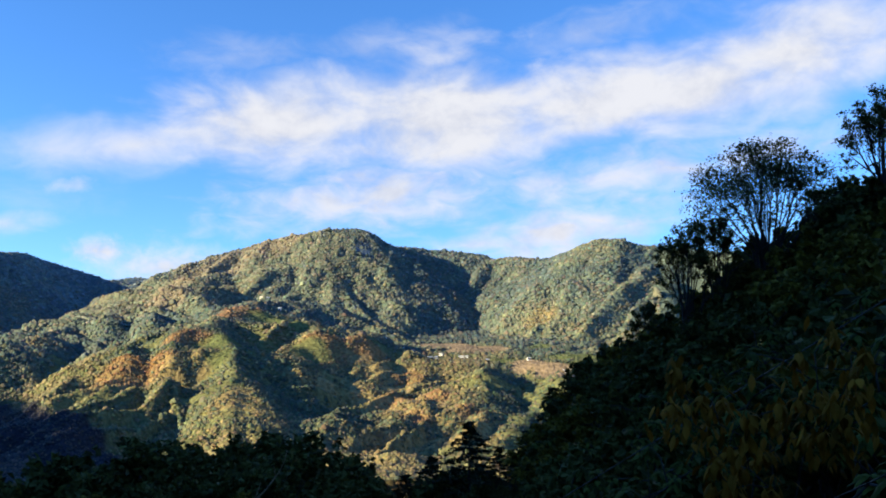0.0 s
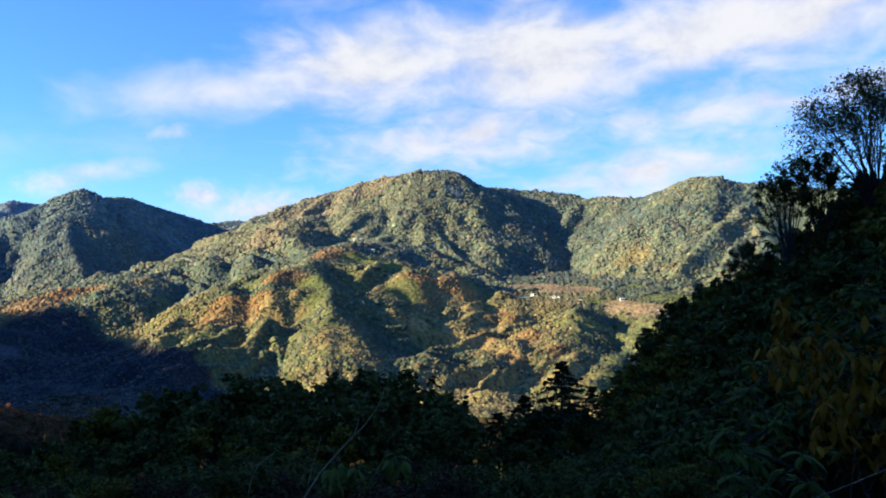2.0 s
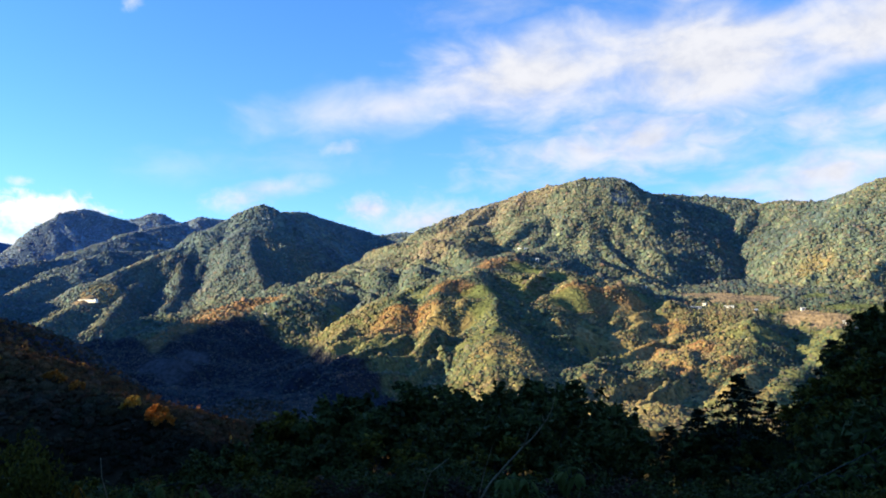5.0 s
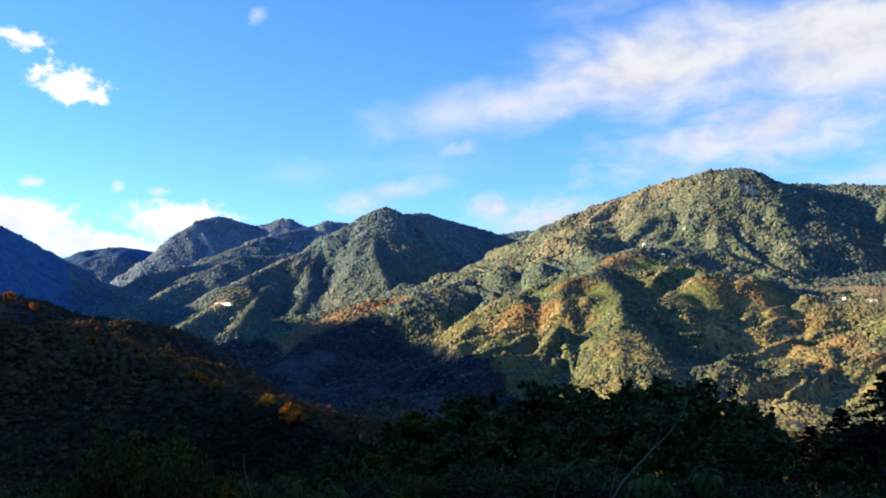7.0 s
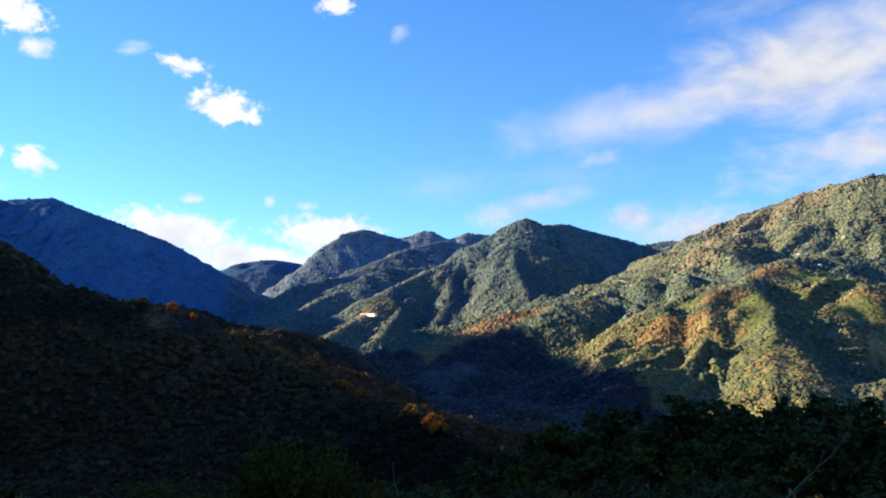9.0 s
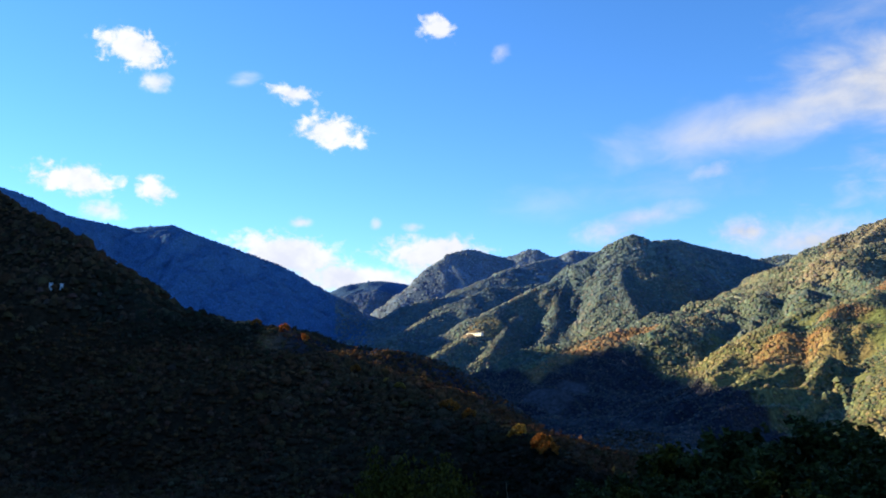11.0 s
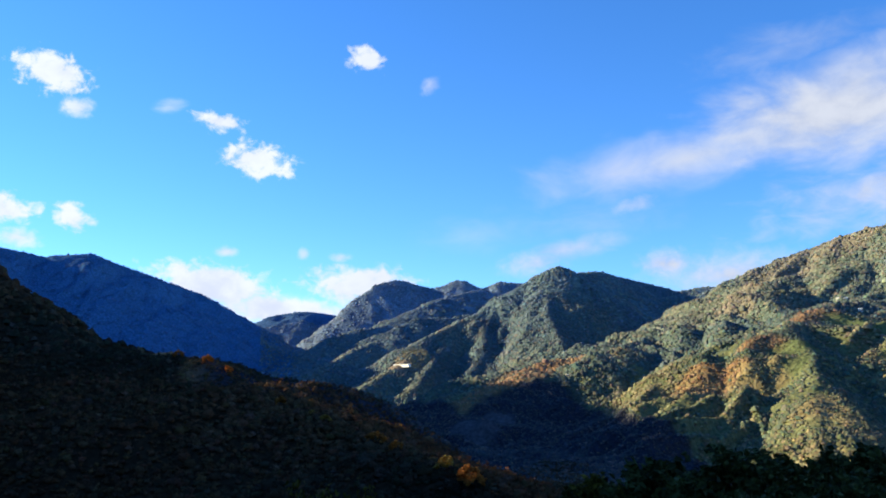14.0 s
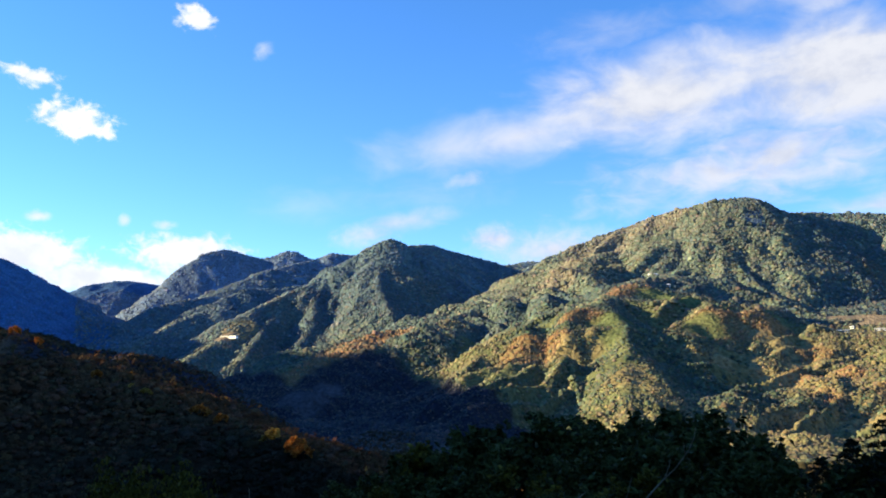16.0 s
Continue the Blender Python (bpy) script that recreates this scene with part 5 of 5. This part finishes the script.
def leaf_plant(name, root, bunches, size, count, material, bark, label, category, seed, thick=0.03, single=False, tassel=0):
    """Stems from the root to each spray of drooping leaves; single: every leaf is a part."""
    gen = np.random.default_rng(seed)
    base = new(name)
    base.matrix_basis = pose(*root)
    wood, crown = Soup(), Soup()
    hub = Vector((gen.normal(0, 0.1), gen.normal(0, 0.1), 0.5))
    wood.tube([(0, 0, -0.3), hub * 0.5, hub], [thick * 1.6, thick * 1.3, thick], 7)
    joints = [hub]
    for spot in sorted(bunches, key=lambda q: (Vector(q) - Vector(root) - hub).length):
        p = Vector(spot) - Vector(root)
        start = min(joints, key=lambda q: (q - p).length + 0.8 * max(q.z - p.z, 0))
        mid = start.lerp(p, 0.55) + Vector((0, 0, 0.06 * (p - start).length)) + Vector(gen.normal(0, 0.04, 3))
        wood.tube([start, mid, p], [thick * 0.45, thick * 0.35, thick * 0.2], 5)
        joints += [mid, p]
        for k in range(count):
            a = 6.283 * k / count + gen.normal(0, 0.25)
            spot_k = p + Vector(gen.normal(0, size * 0.12, 3))
            big = gen.uniform(0.75, 1.2)
            if single:
                ob = part("leaf", leaf_shapes(material, size)[int(gen.integers(6))], base)
                ob.matrix_basis = pose(*spot_k, 0, gen.normal(8, 12), math.degrees(a)) @ Matrix.Scale(big, 4)
            else:
                crown.add(*big_leaf(gen, spot_k, (math.cos(a) * 0.8, math.sin(a) * 0.8, gen.uniform(-0.5, 0.35)), size * big))
        for k in range(tassel):
            a = gen.uniform(0, 6.283)
            crown.add(*big_leaf(gen, p + Vector(gen.normal(0, 0.06, 3)) - Vector((0, 0, gen.uniform(0, 0.12))), (math.cos(a) * 0.5, math.sin(a) * 0.5, gen.uniform(-1.0, 0.0)), size * gen.uniform(0.7, 1.1)))
    part("stem", wood.mesh("stem", bark, True), base)
    if not single or tassel:
        part("crown", crown.mesh("crown", material), base)
    return tagged(base, label, category)

M_LEAF_PALE = foliage("pale_leaves", (0.10, 0.105, 0.022), 0.7, 0.4, 0.2, 0.0, 0.2, 0.06)
M_LEAF_BROWN = foliage("brown_leaves", (0.070, 0.040, 0.024), 0.75, 0.5, 0.4, 0.0, 0.2, 0.05)
M_LEAF_DROOP = foliage("drooping_leaves", (0.062, 0.072, 0.013), 0.7, 0.6, 0.2, 0.0, 0.2, 0.06)

cable((-38, 18, 19.47), (-4, 34, -3.21), 0.0, "thin black overhead cable running down the slope")
cable((-38, 5.4, 11.38), (-2, 9.0, -10.11), 0.0, "thin black cable slanting in front of the trees")
cable((-38, 4.2, 1.12), (-14, 6.5, -11.15), 0.0, "thin black cable low over the shrubs")


def spots(r, pairs, gen, spread=0.35):
    """Places at about one distance, by bearing and elevation."""
    return [at(a, r + gen.uniform(-spread, spread), e) for a, e in pairs]


gen = np.random.default_rng(17)
# golden drooping leaves close by
x, y, _ = at(-27, 5.3, 0)
leaf_plant("golden_leaf_tree", (x, y, ground_at(x, y)), spots(5.1, [(-24.0, 3.3), (-22.0, 1.8), (-15.1, 0.2), (-14.8, 1.0), (-14.5, -1.1), (-15.0, -1.9), (-16.3, -0.7), (-16.5, -2.4), (-17.5, -0.7), (-16.9, -4.5), (-17.7, -3.8), (-18.7, -3.1), (-19.0, -1.9), (-20.4, -2.0), (-20.0, -4.0), (-20.8, -1.0), (-22.0, -0.7), (-23.0, -0.4), (-23.9, -1.0), (-24.9, 0.9), (-25.7, 1.9), (-25.1, -0.4), (-24.4, -2.3), (-23.1, -2.7), (-21.9, -3.0), (-18.3, -4.8), (-16.5, -6.0), (-17.9, -6.1), (-19.9, -6.0), (-25.6, -1.7)], gen), 0.10, 10, M_LEAF_GOLD, M_BARK, "young tree with drooping golden-brown autumn leaves", "tree", 71, 0.008, True, 14)
# green drooping shrubs on the right-hand slope
for k, (az, r, top) in enumerate(((-9.5, 15, -4.6), (-12.5, 13, -3.4), (-15.5, 14.5, -0.6), (-18.5, 12.5, 0.6), (-21.5, 13.5, 2.6), (-24.5, 12, 3.6), (-27.5, 13, 5.2), (-11.0, 10, -6.6), (-14.0, 9, -5.6), (-26.0, 8.5, -1.5), (-6.0, 16, -6.2), (-17.5, 18, 2.4), (-21.0, 20, 4.8), (-25.0, 19, 7.0), (-13.0, 20, 0.4))):
    x, y, _ = at(az, r, 0)
    pairs = []
    for j in range(16):
        low = gen.uniform(0, 1) ** 0.8
        pairs.append((az + gen.normal(0, 1.5) * 12 / r, top - low * 5.5 * 12 / r - abs(gen.normal(0, 0.3))))
    leaf_plant("shrub", (x, y, ground_at(x, y)), spots(r, pairs, gen, 0.7), 0.22, 16, M_LEAF_DROOP, M_BARK, "dark green shrub with drooping leaf sprays", "shrub", 80 + k)
# leafy growth farther up the slope, in hanging tufts
TUFTS = []
for k in range(3):
    pairs = []
    for j in range(30):
        a, t = gen.uniform(0, 6.283), gen.uniform(0.0, 1.35)
        pairs.append((2.2 * math.sin(t) * math.cos(a), 2.2 * math.sin(t) * math.sin(a), 1.2 + 2.6 * math.cos(t) * gen.uniform(0.8, 1.0)))
    TUFTS.append(leaf_plant("shrub", (0, 0, 0), pairs, 0.36, 10, M_LEAF_DROOP, M_BARK, "tall green shrub with tufts of hanging leaves", "shrub", 160 + k))
fresh = {0, 1, 2}
for row, (r0, drop, step) in enumerate(((58, 1.3, 2.7), (48, 3.0, 3.0), (39, 5.0, 3.4), (31, 7.0, 3.8), (25, 9.4, 4.4))):
    az = -7.5 - row * 0.9
    while az > -31:
        r = r0 + gen.uniform(-3, 3)
        x, y, _ = at(az, r, 0)
        h = EYE + r * math.tan(radians(profile(HILL_TOPS, az) - drop - abs(gen.normal(0, 0.7)))) - ground_at(x, y)
        if h > 1.2:
            k = int(gen.integers(3))
            m = pose(x, y, ground_at(x, y) - 0.1, 0, 0, gen.uniform(0, 360))
            got = TUFTS[k] if k in fresh else copy_thing(TUFTS[k], m)
            fresh.discard(k)
            got.matrix_basis = m
            got.scale = (min(h / 3.8, 1.3), min(h / 3.8, 1.3), min(h / 3.8, 1.6))
        az -= step * gen.uniform(0.75, 1.25)
# pale leafy plants low in front
for k, (az, r, tops) in enumerate(((12.5, 12, [(13.2, -9.0), (12.6, -8.8), (12.0, -9.1), (12.9, -9.7)]), (9.4, 11.5, [(9.9, -8.4), (9.2, -8.2), (8.8, -8.6), (9.5, -9.1)]), (34.5, 13, [(36.4, -9.4), (34.8, -9.2), (33.0, -9.3), (35.6, -9.9), (32.2, -9.5)]))):
    x, y, _ = at(az, r, 0)
    leaf_plant("leafy_plant", (x, y, ground_at(x, y)), spots(r, tops, gen, 0.2), 0.24, 8, M_LEAF_PALE, M_BARK, "pale green plant with drooping pointed leaves", "plant", 120 + k, 0.015, True)
x, y, _ = at(39.3, 10, 0)
leaf_plant("leafy_plant", (x, y, ground_at(x, y)), spots(10, [(39.5, -8.9), (39.2, -9.5), (39.0, -9.9)], gen, 0.1), 0.16, 6, M_LEAF_GOLD, M_BARK, "small plant with golden yellow leaves", "plant", 130, 0.012, True)


# ---- bare stems ----
def bare_stem(name, lines, radius, label):
    """Bare wood: each line runs from its foot through points by bearing, distance and elevation."""
    x, y, _ = at(lines[0][0][0], lines[0][0][1], 0)
    foot = Vector((x, y, ground_at(x, y)))
    s = Soup()
    for k, row in enumerate(lines):
        pts = ([foot - Vector((0, 0, 0.2))] if k == 0 else []) + [Vector(at(*p)) for p in row]
        n = len(pts)
        s.tube([p - foot for p in pts], [radius * (0.6 if k else 1.0) * (1 - 0.75 * j / (n - 1)) for j in range(n)], 6)
    ob = new(name, s.mesh(name, M_BARK_PALE, True))
    ob.matrix_basis = Matrix.Translation(foot)
    return tagged(ob, label, "branch")


bare_stem("bare_branch", [[(14.9, 18, -10.6), (14.0, 18, -9.2), (12.8, 18, -7.9), (11.9, 18, -6.95), (11.2, 18, -6.3), (10.4, 18, -5.25), (10.05, 18, -4.5), (9.9, 18, -3.85)], [(14.8, 18, -10.4), (14.5, 18.1, -8.9), (14.25, 18.1, -8.1), (13.9, 18.1, -6.9)], [(11.9, 18, -6.95), (11.6, 18, -6.2), (11.5, 18, -5.8)], [(10.6, 18, -5.5), (10.7, 17.9, -4.8)]], 0.027, "long pale bare branch leaning over the bushes")
bare_stem("bare_sapling", [[(37.6, 11, -10.6), (37.9, 11, -9.4), (38.2, 11, -8.4), (38.3, 11, -7.3)]], 0.012, "thin pale bare stem standing among shrubs")
bare_stem("bare_sapling", [[(18.5, 15, -10.6), (18.3, 15, -9.6), (17.9, 15, -8.6), (16.7, 15, -7.7)], [(18.1, 15, -9.1), (18.4, 15, -8.4)]], 0.014, "forked bare stem among dark shrubs")

# ---- low bushes at the brink ----
BUSHES = [
    ("bush", tree_meshes(141, 2.4, 0.8, 2, 0.055, 18, M_LEAF_OLIVE, M_BARK, 0.0, 0.4, 0.12, -0.3, 0.38), "olive-green upright bush with small leaves"),
    ("bush", tree_meshes(142, 2.4, 1.2, 2, 0.085, 13, M_LEAF_BROWN, M_BARK, 0.0, 0.6, 0.12, 0.0, 0.5), "rusty brown low bush with withered leaves"),
    ("bush", tree_meshes(143, 2.4, 1.2, 2, 0.085, 13, M_LEAF, M_BARK, 0.0, 0.6, 0.12, 0.1, 0.5), "dark green low bush at the brink"),
]
BUSH = [make_tree(n, me, lab, "bushes at the brink", "bush") for n, me, lab in BUSHES]
fresh = set(range(3))


def bush(kind, az, r, top, girth=1.2):
    x, y, _ = at(az, r, 0)
    g = ground_at(x, y)
    k = max((EYE + r * math.tan(radians(top)) - g) / 2.4, 0.25)
    m = pose(x, y, g - 0.05, 0, 0, az * 53 % 360)
    if kind in fresh:
        fresh.discard(kind)
        got = BUSH[kind]
        got.matrix_basis = m
    else:
        got = copy_thing(BUSH[kind], m)
    got.scale = (k * girth, k * girth, k)


for az, top in ((44.9, -4.9), (43.0, -5.4), (46.3, -6.2)):
    bush(0, az, 10 + gen.uniform(-0.6, 0.6), top, 0.6)
az = 66.0
while az > -12:
    r = gen.uniform(19, 27)
    kind = int(gen.choice([0, 1, 2], p=[0.2, 0.45, 0.35])) if 14 < az < 36 else int(gen.choice([0, 1, 2], p=[0.15, 0.1, 0.75]))
    bush(kind, az, r, -8.6 + gen.normal(0, 0.35))
    az -= gen.uniform(1.6, 2.6)
az = 66.0
while az > -8:
    r = gen.uniform(12, 16)
    bush(int(gen.choice([0, 1, 2], p=[0.2, 0.3, 0.5])), az, r, -10.2 + gen.normal(0, 0.3))
    az -= gen.uniform(2.2, 3.4)
